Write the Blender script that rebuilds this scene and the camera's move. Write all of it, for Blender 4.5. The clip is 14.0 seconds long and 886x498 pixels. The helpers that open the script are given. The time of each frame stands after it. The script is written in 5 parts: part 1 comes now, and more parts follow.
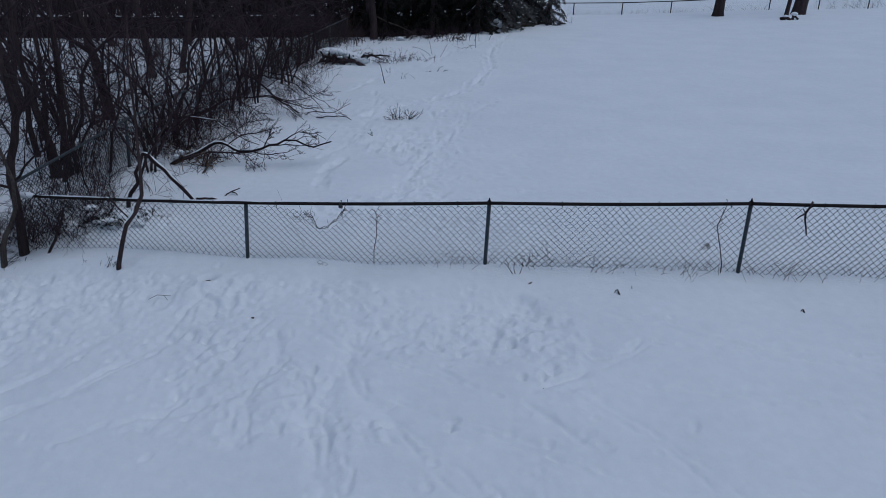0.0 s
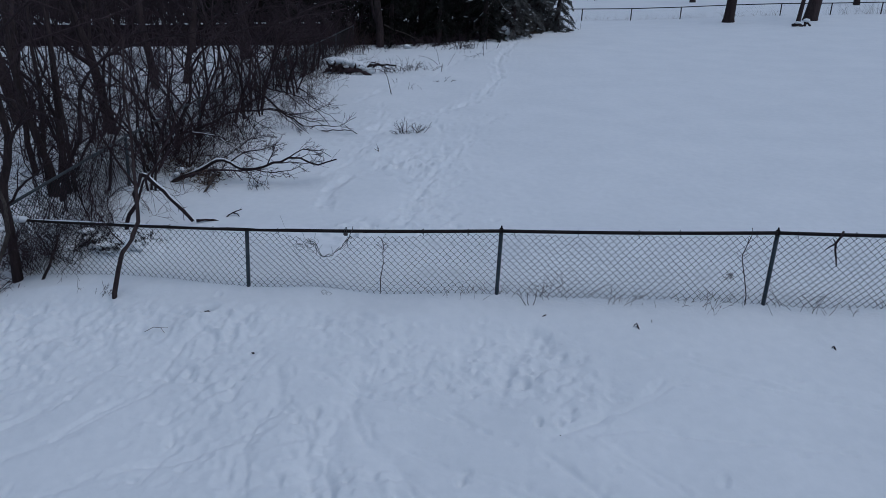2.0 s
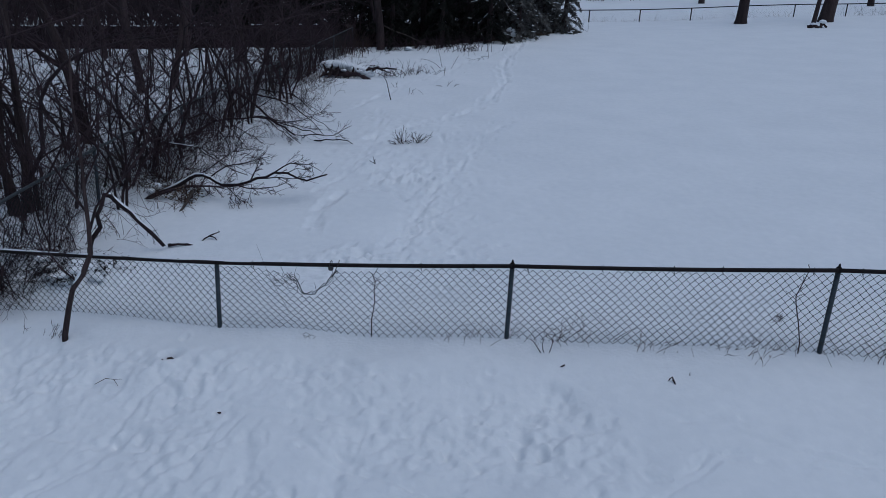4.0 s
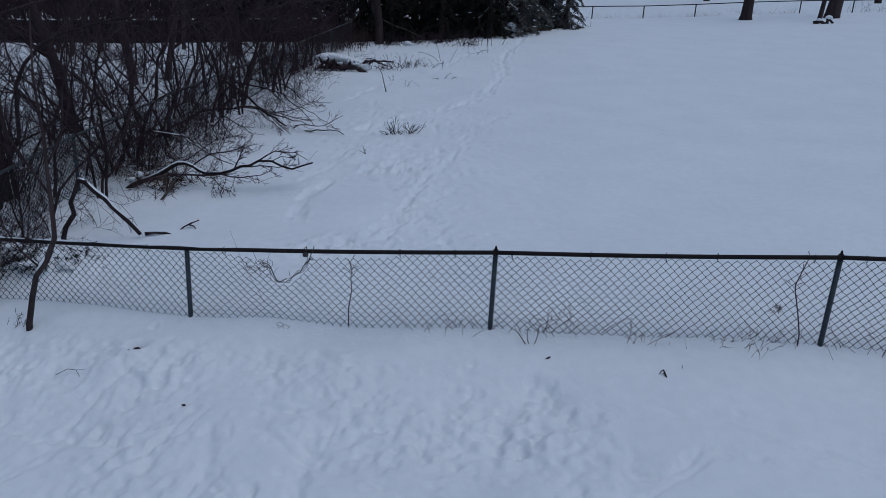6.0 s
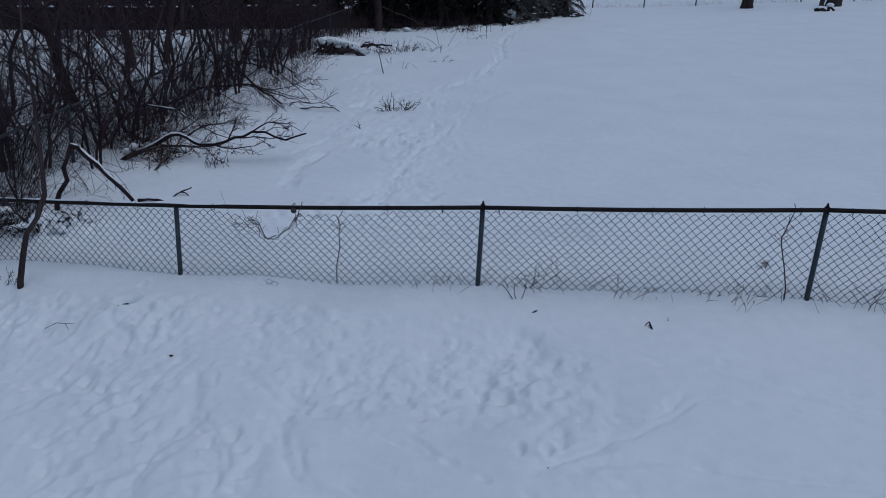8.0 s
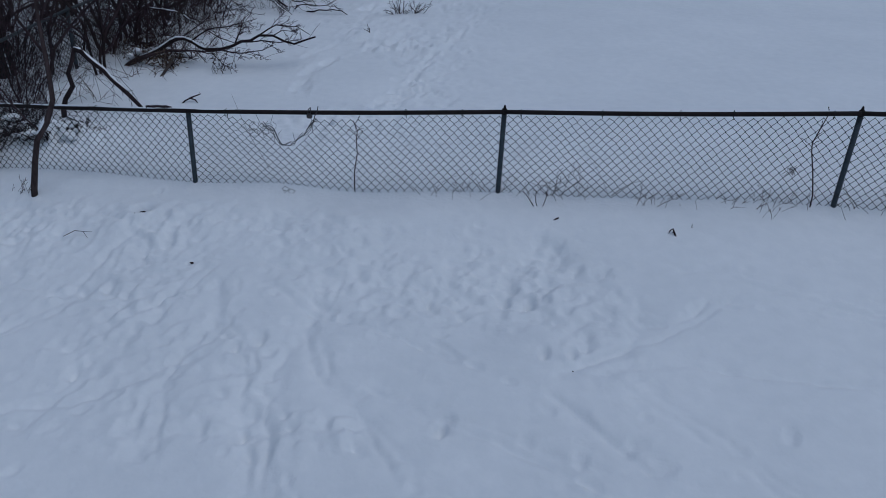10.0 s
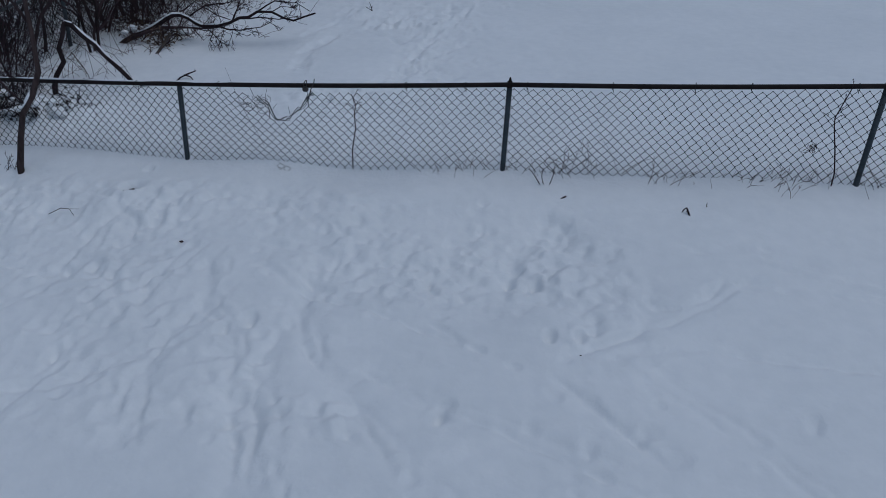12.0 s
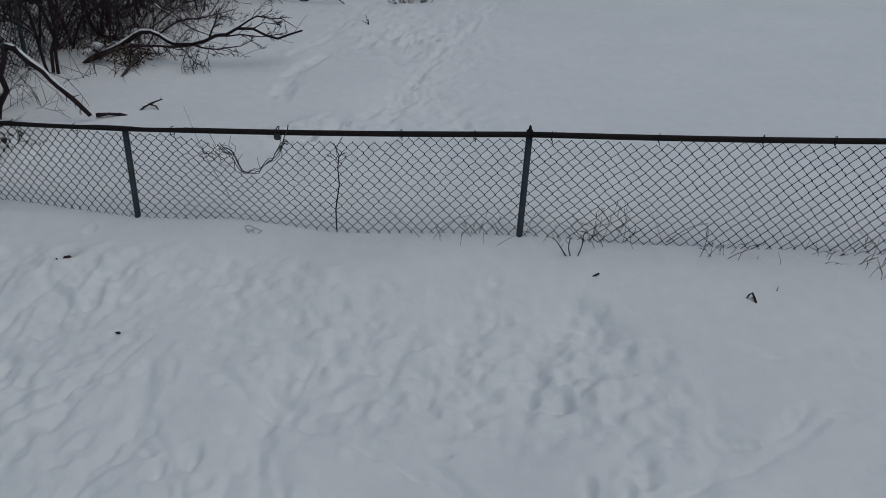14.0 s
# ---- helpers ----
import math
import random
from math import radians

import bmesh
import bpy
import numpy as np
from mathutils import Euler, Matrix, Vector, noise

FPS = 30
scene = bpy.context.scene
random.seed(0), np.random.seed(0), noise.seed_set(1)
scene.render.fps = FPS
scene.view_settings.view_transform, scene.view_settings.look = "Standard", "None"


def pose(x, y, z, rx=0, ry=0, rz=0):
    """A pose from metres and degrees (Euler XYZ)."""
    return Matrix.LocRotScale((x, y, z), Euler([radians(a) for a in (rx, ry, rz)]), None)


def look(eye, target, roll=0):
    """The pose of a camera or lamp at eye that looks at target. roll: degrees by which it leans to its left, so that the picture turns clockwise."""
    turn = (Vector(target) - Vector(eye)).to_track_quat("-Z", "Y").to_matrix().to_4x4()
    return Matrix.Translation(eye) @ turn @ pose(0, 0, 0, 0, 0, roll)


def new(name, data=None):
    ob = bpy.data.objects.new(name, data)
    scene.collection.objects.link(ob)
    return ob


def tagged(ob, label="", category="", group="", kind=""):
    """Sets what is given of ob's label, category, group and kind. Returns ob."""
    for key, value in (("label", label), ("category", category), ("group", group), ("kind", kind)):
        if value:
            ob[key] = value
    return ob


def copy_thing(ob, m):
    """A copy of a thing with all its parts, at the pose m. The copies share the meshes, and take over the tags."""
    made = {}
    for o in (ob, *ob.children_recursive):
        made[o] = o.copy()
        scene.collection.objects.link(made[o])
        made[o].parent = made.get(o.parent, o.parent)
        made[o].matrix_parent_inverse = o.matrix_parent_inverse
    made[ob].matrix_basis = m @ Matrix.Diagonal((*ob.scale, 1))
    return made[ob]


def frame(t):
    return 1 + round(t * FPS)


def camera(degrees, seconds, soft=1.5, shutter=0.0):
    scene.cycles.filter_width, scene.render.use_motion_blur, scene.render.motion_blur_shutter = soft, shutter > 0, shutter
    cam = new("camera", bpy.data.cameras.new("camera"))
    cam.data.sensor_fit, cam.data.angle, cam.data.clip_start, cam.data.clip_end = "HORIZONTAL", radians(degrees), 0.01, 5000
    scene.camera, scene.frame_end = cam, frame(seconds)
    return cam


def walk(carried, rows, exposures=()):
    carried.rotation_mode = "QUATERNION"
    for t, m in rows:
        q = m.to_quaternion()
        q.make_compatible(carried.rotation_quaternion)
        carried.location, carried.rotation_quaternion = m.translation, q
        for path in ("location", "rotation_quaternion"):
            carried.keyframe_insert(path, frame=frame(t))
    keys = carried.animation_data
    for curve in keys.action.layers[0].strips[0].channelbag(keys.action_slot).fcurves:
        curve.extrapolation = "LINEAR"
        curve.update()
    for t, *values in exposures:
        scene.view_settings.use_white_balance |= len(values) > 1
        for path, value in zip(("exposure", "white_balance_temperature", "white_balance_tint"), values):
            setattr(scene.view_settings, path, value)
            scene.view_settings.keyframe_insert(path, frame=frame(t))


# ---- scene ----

cam = camera(64.5, 14.0, soft=0.68)
# seconds, eye, a point on the line of sight, lean
PATH = [
    (0.0, (0.038, 0.008, 2.747), (-0.103, 1.91, 2.145), 3.0),
    (0.5, (0.012, -0.006, 2.771), (-0.134, 1.897, 2.171), 2.95),
    (1.0, (-0.015, 0.068, 2.863), (-0.164, 1.971, 2.266), 2.95),
    (1.5, (-0.023, 0.245, 2.91), (-0.177, 2.148, 2.316), 2.95),
    (2.0, (-0.059, 0.473, 2.926), (-0.217, 2.375, 2.331), 2.95),
    (2.5, (-0.105, 0.734, 2.926), (-0.265, 2.638, 2.333), 2.95),
    (3.0, (-0.163, 1.024, 2.917), (-0.326, 2.927, 2.324), 2.95),
    (5.3, (-0.103, 2.182, 2.93), (-0.279, 4.086, 2.341), 2.97),
    (5.5, (-0.065, 2.164, 2.878), (-0.243, 4.066, 2.286), 2.98),
    (6.0, (0.061, 2.008, 2.693), (-0.121, 3.91, 2.103), 3.0),
    (6.5, (0.178, 1.928, 2.595), (-0.007, 3.83, 2.004), 3.0),
    (7.0, (0.284, 1.886, 2.501), (0.099, 3.788, 1.912), 2.98),
    (7.5, (0.286, 1.853, 2.369), (0.098, 3.754, 1.78), 2.92),
    (8.0, (0.242, 1.891, 2.334), (0.052, 3.79, 1.734), 2.92),
    (8.5, (0.181, 1.89, 2.352), (-0.006, 3.765, 1.681), 2.9),
    (9.0, (0.094, 1.908, 2.334), (-0.087, 3.747, 1.57), 2.9),
    (9.2, (0.072, 1.92, 2.336), (-0.105, 3.746, 1.541), 2.9),
    (11.3, (0.13, 2.011, 2.049), (-0.061, 3.812, 1.2), 2.9),
    (11.5, (0.123, 2.048, 2.055), (-0.068, 3.847, 1.201), 2.9),
    (12.0, (0.109, 2.169, 2.038), (-0.085, 3.966, 1.182), 2.9),
    (12.5, (0.087, 2.429, 2.038), (-0.11, 4.226, 1.181), 2.9),
    (13.0, (0.031, 2.905, 2.092), (-0.169, 4.7, 1.234), 2.9),
    (13.5, (-0.033, 3.31, 2.123), (-0.234, 5.104, 1.264), 2.93),
    (14.0, (-0.061, 3.499, 2.102), (-0.266, 5.293, 1.242), 2.97),
]
EXPOSURES = [(0.0, -1.09, 5330, 4), (9.2, -1.18, 5280, 4), (11.5, -1.24, 5330, 3), (12.5, -1.25, 5650, 2), (13.2, -1.23, 6020, 0), (14.0, -1.22, 6270, 1)]
walk(cam, [(t, look(eye, aim, lean)) for t, eye, aim, lean in PATH], EXPOSURES)

# ---------------------------------------------------------------- light: an overcast winter afternoon
world = bpy.data.worlds.new("winter_sky")
scene.world = world
world.use_nodes = True
wn = world.node_tree
sky = wn.nodes.new("ShaderNodeTexSky")
sky.sky_type = "NISHITA"
sky.sun_disc = False
sky.sun_elevation, sky.sun_rotation = radians(74), radians(112)
sky.air_density, sky.dust_density, sky.ozone_density = 1.0, 4.0, 1.0
wn.links.new(sky.outputs["Color"], wn.nodes["Background"].inputs["Color"])
wn.nodes["Background"].inputs["Strength"].default_value = 0.15
sun_data = bpy.data.lights.new("sun", "SUN")
sun_data.energy, sun_data.angle, sun_data.color = 0.55, radians(110), (1.0, 0.97, 0.93)
sun = new("sun", sun_data)
SUN_AZ, SUN_EL = radians(112), radians(74)
sun_way = Vector((math.sin(SUN_AZ) * math.cos(SUN_EL), math.cos(SUN_AZ) * math.cos(SUN_EL), math.sin(SUN_EL)))
sun.matrix_world = look(sun_way * 60, (0, 0, 0))


# ---------------------------------------------------------------- materials
def material(name, base, dark, scale, rough=0.8, bump=0.3, bump_scale=None, metal=0.0, vary=0.0, stretch=(1, 1, 1), spec=0.3, contrast=(0.35, 0.65)):
    """Two colours mixed by noise at two sizes, with relief; vary: how much the brightness differs from object to object."""
    m = bpy.data.materials.new(name)
    m.use_nodes = True
    nt = m.node_tree
    b = nt.nodes["Principled BSDF"]
    b.inputs["Roughness"].default_value, b.inputs["Metallic"].default_value = rough, metal
    b.inputs["Specular IOR Level"].default_value = spec
    co = nt.nodes.new("ShaderNodeTexCoord")
    mp = nt.nodes.new("ShaderNodeMapping")
    mp.inputs["Scale"].default_value = stretch
    nt.links.new(co.outputs["Object"], mp.inputs["Vector"])
    big, small = nt.nodes.new("ShaderNodeTexNoise"), nt.nodes.new("ShaderNodeTexNoise")
    big.inputs["Scale"].default_value, small.inputs["Scale"].default_value = scale, scale * 9
    big.inputs["Detail"].default_value, small.inputs["Detail"].default_value = 5, 6
    for n in (big, small):
        nt.links.new(mp.outputs["Vector"], n.inputs["Vector"])
    add = nt.nodes.new("ShaderNodeMath")
    add.operation = "MULTIPLY_ADD"
    add.inputs[1].default_value = 0.45
    nt.links.new(small.outputs["Fac"], add.inputs[0])
    half = nt.nodes.new("ShaderNodeMath")
    half.operation = "MULTIPLY"
    half.inputs[1].default_value = 0.55
    nt.links.new(big.outputs["Fac"], half.inputs[0])
    nt.links.new(half.outputs[0], add.inputs[2])
    ramp = nt.nodes.new("ShaderNodeValToRGB")
    ramp.color_ramp.elements[0].position, ramp.color_ramp.elements[1].position = contrast
    ramp.color_ramp.elements[0].color, ramp.color_ramp.elements[1].color = (*dark, 1), (*base, 1)
    nt.links.new(add.outputs[0], ramp.inputs["Fac"])
    colour = ramp.outputs["Color"]
    if vary:
        info = nt.nodes.new("ShaderNodeObjectInfo")
        rng = nt.nodes.new("ShaderNodeMapRange")
        rng.inputs["To Min"].default_value, rng.inputs["To Max"].default_value = 1 - vary, 1 + vary
        nt.links.new(info.outputs["Random"], rng.inputs["Value"])
        hsv = nt.nodes.new("ShaderNodeHueSaturation")
        nt.links.new(rng.outputs["Result"], hsv.inputs["Value"])
        nt.links.new(colour, hsv.inputs["Color"])
        colour = hsv.outputs["Color"]
    nt.links.new(colour, b.inputs["Base Color"])
    bp = nt.nodes.new("ShaderNodeBump")
    bp.inputs["Strength"].default_value, bp.inputs["Distance"].default_value = bump, 0.02
    src = small
    if bump_scale:
        src = nt.nodes.new("ShaderNodeTexNoise")
        src.inputs["Scale"].default_value, src.inputs["Detail"].default_value = bump_scale, 6
        nt.links.new(mp.outputs["Vector"], src.inputs["Vector"])
    nt.links.new(src.outputs["Fac"], bp.inputs["Height"])
    nt.links.new(bp.outputs["Normal"], b.inputs["Normal"])
    return m


SNOW = material("snow", (0.83, 0.845, 0.86), (0.76, 0.78, 0.80), 0.9, rough=0.6, bump=0.3, bump_scale=26, spec=0.35)
SNOW_CAP = material("snow_cap", (0.85, 0.86, 0.87), (0.78, 0.79, 0.81), 6, rough=0.8, bump=0.3, spec=0.15)
BARK = material("bark", (0.06, 0.041, 0.044), (0.019, 0.013, 0.0145), 9, bump=0.9, vary=0.3, stretch=(1, 1, 0.25), spec=0.15)
BARK_BIG = material("bark_furrowed", (0.064, 0.045, 0.044), (0.02, 0.0145, 0.0145), 4, bump=1.0, vary=0.2, stretch=(1, 1, 0.2), spec=0.15)
TWIG = material("twig_bark", (0.066, 0.043, 0.05), (0.021, 0.014, 0.0165), 12, bump=0.2, vary=0.35, spec=0.15)
DEAD_WOOD = material("dead_wood", (0.11, 0.09, 0.078), (0.03, 0.025, 0.023), 7, bump=0.8, stretch=(1, 1, 0.3), spec=0.15)
DRY_GRASS = material("dry_grass", (0.125, 0.08, 0.062), (0.045, 0.029, 0.025), 8, bump=0.1, vary=0.25, spec=0.1)
DRY_GRASS_DARK = material("withered_stalk", (0.085, 0.056, 0.047), (0.03, 0.021, 0.019), 8, bump=0.1, spec=0.1)
DRY_LEAF = material("dry_leaf", (0.16, 0.115, 0.08), (0.06, 0.045, 0.035), 11, bump=0.2, vary=0.2, spec=0.15)
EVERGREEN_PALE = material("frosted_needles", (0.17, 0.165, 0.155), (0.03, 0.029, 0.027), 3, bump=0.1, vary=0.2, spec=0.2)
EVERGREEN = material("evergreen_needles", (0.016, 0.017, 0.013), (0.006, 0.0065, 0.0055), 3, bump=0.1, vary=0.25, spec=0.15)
LEAF_DARK = material("winter_leaf", (0.05, 0.046, 0.045), (0.016, 0.015, 0.016), 9, bump=0.1, spec=0.25)
POST_STEEL = material("weathered_post_steel", (0.056, 0.07, 0.082), (0.026, 0.033, 0.039), 10, rough=0.6, bump=0.25, metal=0.0, spec=0.3)
RAIL_STEEL = material("rusty_rail_steel", (0.018, 0.013, 0.013), (0.007, 0.005, 0.005), 9, rough=0.75, bump=0.4, metal=0.0, spec=0.2)
WIRE = material("fence_wire", (0.016, 0.019, 0.021), (0.008, 0.01, 0.011), 20, rough=0.7, bump=0.1, metal=0.0, spec=0.2)
GREY_RAIL = material("galvanised_rail", (0.07, 0.08, 0.085), (0.035, 0.04, 0.043), 9, rough=0.55, bump=0.2, metal=0.4)
LOCK_STEEL = material("padlock_steel", (0.09, 0.085, 0.085), (0.04, 0.036, 0.036), 25, rough=0.5, bump=0.2, metal=0.6)
# shade under the evergreens, put into a dark ground colour
SHADE_BROWN = material("evergreen_shade", (0.05, 0.036, 0.026), (0.018, 0.013, 0.01), 3, bump=0.6, spec=0.1)
BOARD = material("dark_stained_board", (0.03, 0.019, 0.022), (0.012, 0.008, 0.01), 5, bump=0.5, vary=0.2, stretch=(1, 1, 0.15), spec=0.15)


# ---------------------------------------------------------------- the lie of the land
def lattice(ix, iy, seed):
    n = (ix * 374761393 + iy * 668265263 + seed * 1442695041) & 0xFFFFFFFF
    n = ((n ^ (n >> 13)) * 1274126177) & 0xFFFFFFFF
    return ((n ^ (n >> 16)) & 0xFFFF) / 65535.0


def value_noise(x, y, size, seed):
    x, y = np.asarray(x, float) / size, np.asarray(y, float) / size
    ix, iy = np.floor(x).astype(np.int64), np.floor(y).astype(np.int64)
    fx, fy = x - ix, y - iy
    fx, fy = fx * fx * fx * (fx * (fx * 6 - 15) + 10), fy * fy * fy * (fy * (fy * 6 - 15) + 10)
    a, b = lattice(ix, iy, seed), lattice(ix + 1, iy, seed)
    c, d = lattice(ix, iy + 1, seed), lattice(ix + 1, iy + 1, seed)
    return (a * (1 - fx) + b * fx) * (1 - fy) + (c * (1 - fx) + d * fx) * fy


FENCE_Y = 8.32


def land(x, y):
    """Height of the snow without its tracks; the yard falls from the fence towards the camera and the field climbs behind it."""
    x, y = np.asarray(x, float), np.asarray(y, float)
    d = y - FENCE_Y
    near = 0.17 * np.clip(d, -16, 0) - 0.16 * (1 - np.exp(np.clip(d, -16, 0) / 0.6))
    up = np.clip(d, 0, None)
    up = np.where(up < 90, up, 90 + 40 * (1 - np.exp(-(up - 90) / 40)))
    far = 0.11 * np.clip(up, 0, 26) + 0.078 * np.clip(up - 26, 0, 16) + 0.10 * np.clip(up - 42, 0, None)
    side = 0.045 * 40 * np.tanh(x / 40) + 0.03 * np.clip(x - 6, 0, 16) * np.clip((y - 32) / 15, 0, 1)
    dip = -0.0065 * np.clip(-x - 1.7, 0, 6) ** 2.4 * np.exp(-(np.clip(d, 0, None) / 2.2) ** 2) * np.exp(-(np.clip(d, None, 0) / 5.0) ** 2)
    roll = 0.10 * (value_noise(x, y, 7.0, 1) - 0.5) * np.clip((y - 10) / 6, 0.2, 1) + 0.035 * (value_noise(x, y, 1.9, 2) - 0.5)
    foot = -0.06 * np.exp(-((x + 1.5) / 0.8) ** 2) * np.exp(-(d / 0.45) ** 2) - 0.045 * np.exp(-((d + 0.03) / 0.2) ** 2) * np.clip((x + 4.5) / 0.9, 0, 1)
    return near + far + side + dip + roll + foot


def gz(x, y):
    return float(land(x, y))


def spaced(inner, step, grow, outer, back=None):
    """Even steps across inner = (a, b), then ever wider ones out to outer = (c, d); back: the growth on the lower side."""
    mid = list(np.arange(inner[0], inner[1] + step / 2, step))
    hi, s = [mid[-1]], step
    while hi[-1] < outer[1]:
        s *= grow
        hi.append(hi[-1] + s)
    lo, s = [mid[0]], step
    while lo[-1] > outer[0]:
        s *= back or grow
        lo.append(lo[-1] - s)
    return np.array(lo[:0:-1] + mid + hi[1:])


def dent(H, gx, gy, cx, cy, rx, ry, turn, depth, rim):
    """Presses an oval print into the height field, with a soft raised rim."""
    reach = 2.6 * max(rx, ry)
    i0, i1 = np.searchsorted(gx, (cx - reach, cx + reach))
    j0, j1 = np.searchsorted(gy, (cy - reach, cy + reach))
    if i1 <= i0 or j1 <= j0:
        return
    X, Y = np.meshgrid(gx[i0:i1] - cx, gy[j0:j1] - cy)
    c, s = math.cos(turn), math.sin(turn)
    r = np.sqrt(((c * X + s * Y) / rx) ** 2 + ((c * Y - s * X) / ry) ** 2)
    H[j0:j1, i0:i1] += -depth * np.exp(-r ** 3) + rim * np.exp(-((r - 1.45) / 0.42) ** 2)


def trail(H, gx, gy, points, rng, depth=0.09, stride=0.3, wide=0.12, drag=0.02, size=1.0):
    """A line of hoof prints along a path, with the groove that dragging feet leave between them."""
    side = 1
    for (x0, y0), (x1, y1) in zip(points, points[1:]):
        length, turn = math.hypot(x1 - x0, y1 - y0), math.atan2(y1 - y0, x1 - x0)
        for i in range(max(1, int(length / stride))):
            f = (i + rng.random()) * stride / length
            side = -side
            off = side * wide + rng.gauss(0, 0.05)
            px, py = x0 + (x1 - x0) * f - math.sin(turn) * off, y0 + (y1 - y0) * f + math.cos(turn) * off
            dent(H, gx, gy, px, py, size * rng.uniform(0.09, 0.15), size * rng.uniform(0.06, 0.09), turn + rng.gauss(0, 0.3), depth * rng.uniform(0.5, 1.2), depth * 0.25)
            if drag:
                dent(H, gx, gy, px, py, size * rng.uniform(0.3, 0.5), size * 0.07, turn + rng.gauss(0, 0.15), drag * rng.uniform(0.4, 1.3), drag * 0.4)


def groove(H, gx, gy, points, depth, wide, seed):
    """A thin wavering furrow, scraped here and missing there, with crumbs thrown up on one side."""
    for (x0, y0), (x1, y1) in zip(points, points[1:]):
        i0, i1 = np.searchsorted(gx, (min(x0, x1) - 0.3, max(x0, x1) + 0.3))
        j0, j1 = np.searchsorted(gy, (min(y0, y1) - 0.3, max(y0, y1) + 0.3))
        X, Y = np.meshgrid(gx[i0:i1], gy[j0:j1])
        length = math.hypot(x1 - x0, y1 - y0)
        ux, uy = (x1 - x0) / length, (y1 - y0) / length
        along_it = (X - x0) * ux + (Y - y0) * uy
        d = (Y - y0) * ux - (X - x0) * uy + 0.1 * (value_noise(X, Y, 0.45, seed) - 0.5) + 0.03 * (value_noise(X, Y, 0.09, seed + 1) - 0.5)
        inside = np.clip((along_it + 0.03) / 0.06, 0, 1) * np.clip((length + 0.03 - along_it) / 0.06, 0, 1)
        there = np.clip(3 * value_noise(X, Y, 0.3, seed + 2) - 0.6, 0, 1.2)
        H[j0:j1, i0:i1] += inside * there * depth * (0.3 * np.exp(-((d - 1.8 * wide) / wide) ** 2) * value_noise(X, Y, 0.05, seed + 3) - np.exp(-(d / wide) ** 2))


def build_ground():
    gx = spaced((-6.2, 4.4), 0.0195, 1.045, (-420, 420))
    gy = spaced((5.0, 8.6), 0.0185, 1.0095, (-260, 520), back=1.03)
    X, Y = np.meshgrid(gx, gy)
    H = land(X, Y)
    rng = random.Random(4)
    # trampled snow: soft lumps wherever animals have milled about
    front = np.clip((FENCE_Y - 0.25 + 0.2 * np.clip(-X - 3.4, 0, 1) - Y) / 0.35, 0, 1) * np.clip((Y + 1) / 2, 0, 1)
    left = np.clip((1.4 - X) / 2.0, 0, 1) * np.clip((X + 11) / 2, 0, 1)
    patch = np.clip((0.7 * value_noise(X, Y, 1.2, 11) + 0.3 * value_noise(X, Y, 0.3, 21) - 0.30) * 6.0, 0.12, 1)
    yard = np.exp(-np.clip(((X + 0.3) / 1.45) ** 2 + ((Y - 7.0) / 0.75) ** 2 + 0.9 * (value_noise(X, Y, 0.4, 22) - 0.5), 0, None) ** 3)
    corner = np.exp(-(((X + 4.6) / 2.2) ** 2 + ((Y - 7.2) / 0.9) ** 2) ** 2)
    behind = np.exp(-((X + 2.0 + 0.12 * (Y - 13)) / 1.15) ** 2) * np.clip((Y - 9.0) / 1.2, 0, 1) * np.clip((18.5 - Y) / 2.5, 0, 1)
    oval = ((X + 2.27) / 0.62) ** 2 + ((Y - 11.75) / 1.05) ** 2
    behind *= np.clip(oval - 0.9, 0, 1)
    milled = np.clip(front * left * patch + 1.3 * yard * front + 0.8 * corner * front + 1.1 * behind * np.clip(patch + 0.35, 0, 1), 0, 1.3)
    wu, wv = 0.3 * (value_noise(X, Y, 0.33, 19) - 0.5), 0.3 * (value_noise(X, Y, 0.33, 25) - 0.5)

    def lumps(size, seed, turn, edge):
        """Broken crust: soft patches with short sides, laid at a slant of its own."""
        c, d = math.cos(turn), math.sin(turn)
        w = min(1.0, 2.2 * size)
        f = np.clip((value_noise(c * X + d * Y + w * wu, c * Y - d * X + w * wv, size, seed) - 0.5) / edge, -1, 1)
        return 0.25 * f * (3 - f * f)

    rough = np.clip(0.1 + 1.5 * value_noise(X, Y, 0.7, 23), 0, 1.4)
    fine = np.clip((16 - Y) / 6, 0, 1)
    broken = 0.007 * lumps(0.34, 12, 0.5, 0.2) + 0.009 * lumps(0.19, 13, 1.2, 0.28) + fine * (0.013 * lumps(0.11, 14, 0.2, 0.33) + 0.009 * lumps(0.075, 28, 0.9, 0.35) + 0.014 * (value_noise(X - 0.2 * wu, Y + 0.2 * wv, 0.052, 18) - 0.5))
    H += milled * 0.05 * (value_noise(X, Y, 0.7, 24) - 0.5) + 1.6 * milled * rough * (1 + 0.1 * yard + 1.6 * behind) * broken - 0.06 * yard - 0.02 * corner
    # crumbs of crust thrown up where the yard is churned most
    H += 0.016 * yard * front * np.clip((value_noise(X + wu, Y - wv, 0.075, 26) - 0.58) / 0.2, 0, 1) * np.clip(3 * value_noise(X, Y, 0.5, 27) - 1, 0, 1)
    # single prints
    for _ in range(5200):
        x, y = rng.uniform(-8, 4.5), rng.uniform(4.6, FENCE_Y - 0.35)
        j, i = min(np.searchsorted(gy, y), len(gy) - 1), min(np.searchsorted(gx, x), len(gx) - 1)
        if rng.random() < 0.2 * min(0.8, float(milled[j, i])) + 0.004:
            deep = rng.random() ** 2
            dent(H, gx, gy, x, y, rng.uniform(0.04, 0.08), rng.uniform(0.03, 0.055), rng.uniform(0, 3.1), 0.004 + 0.02 * deep, 0.002 + 0.003 * deep)
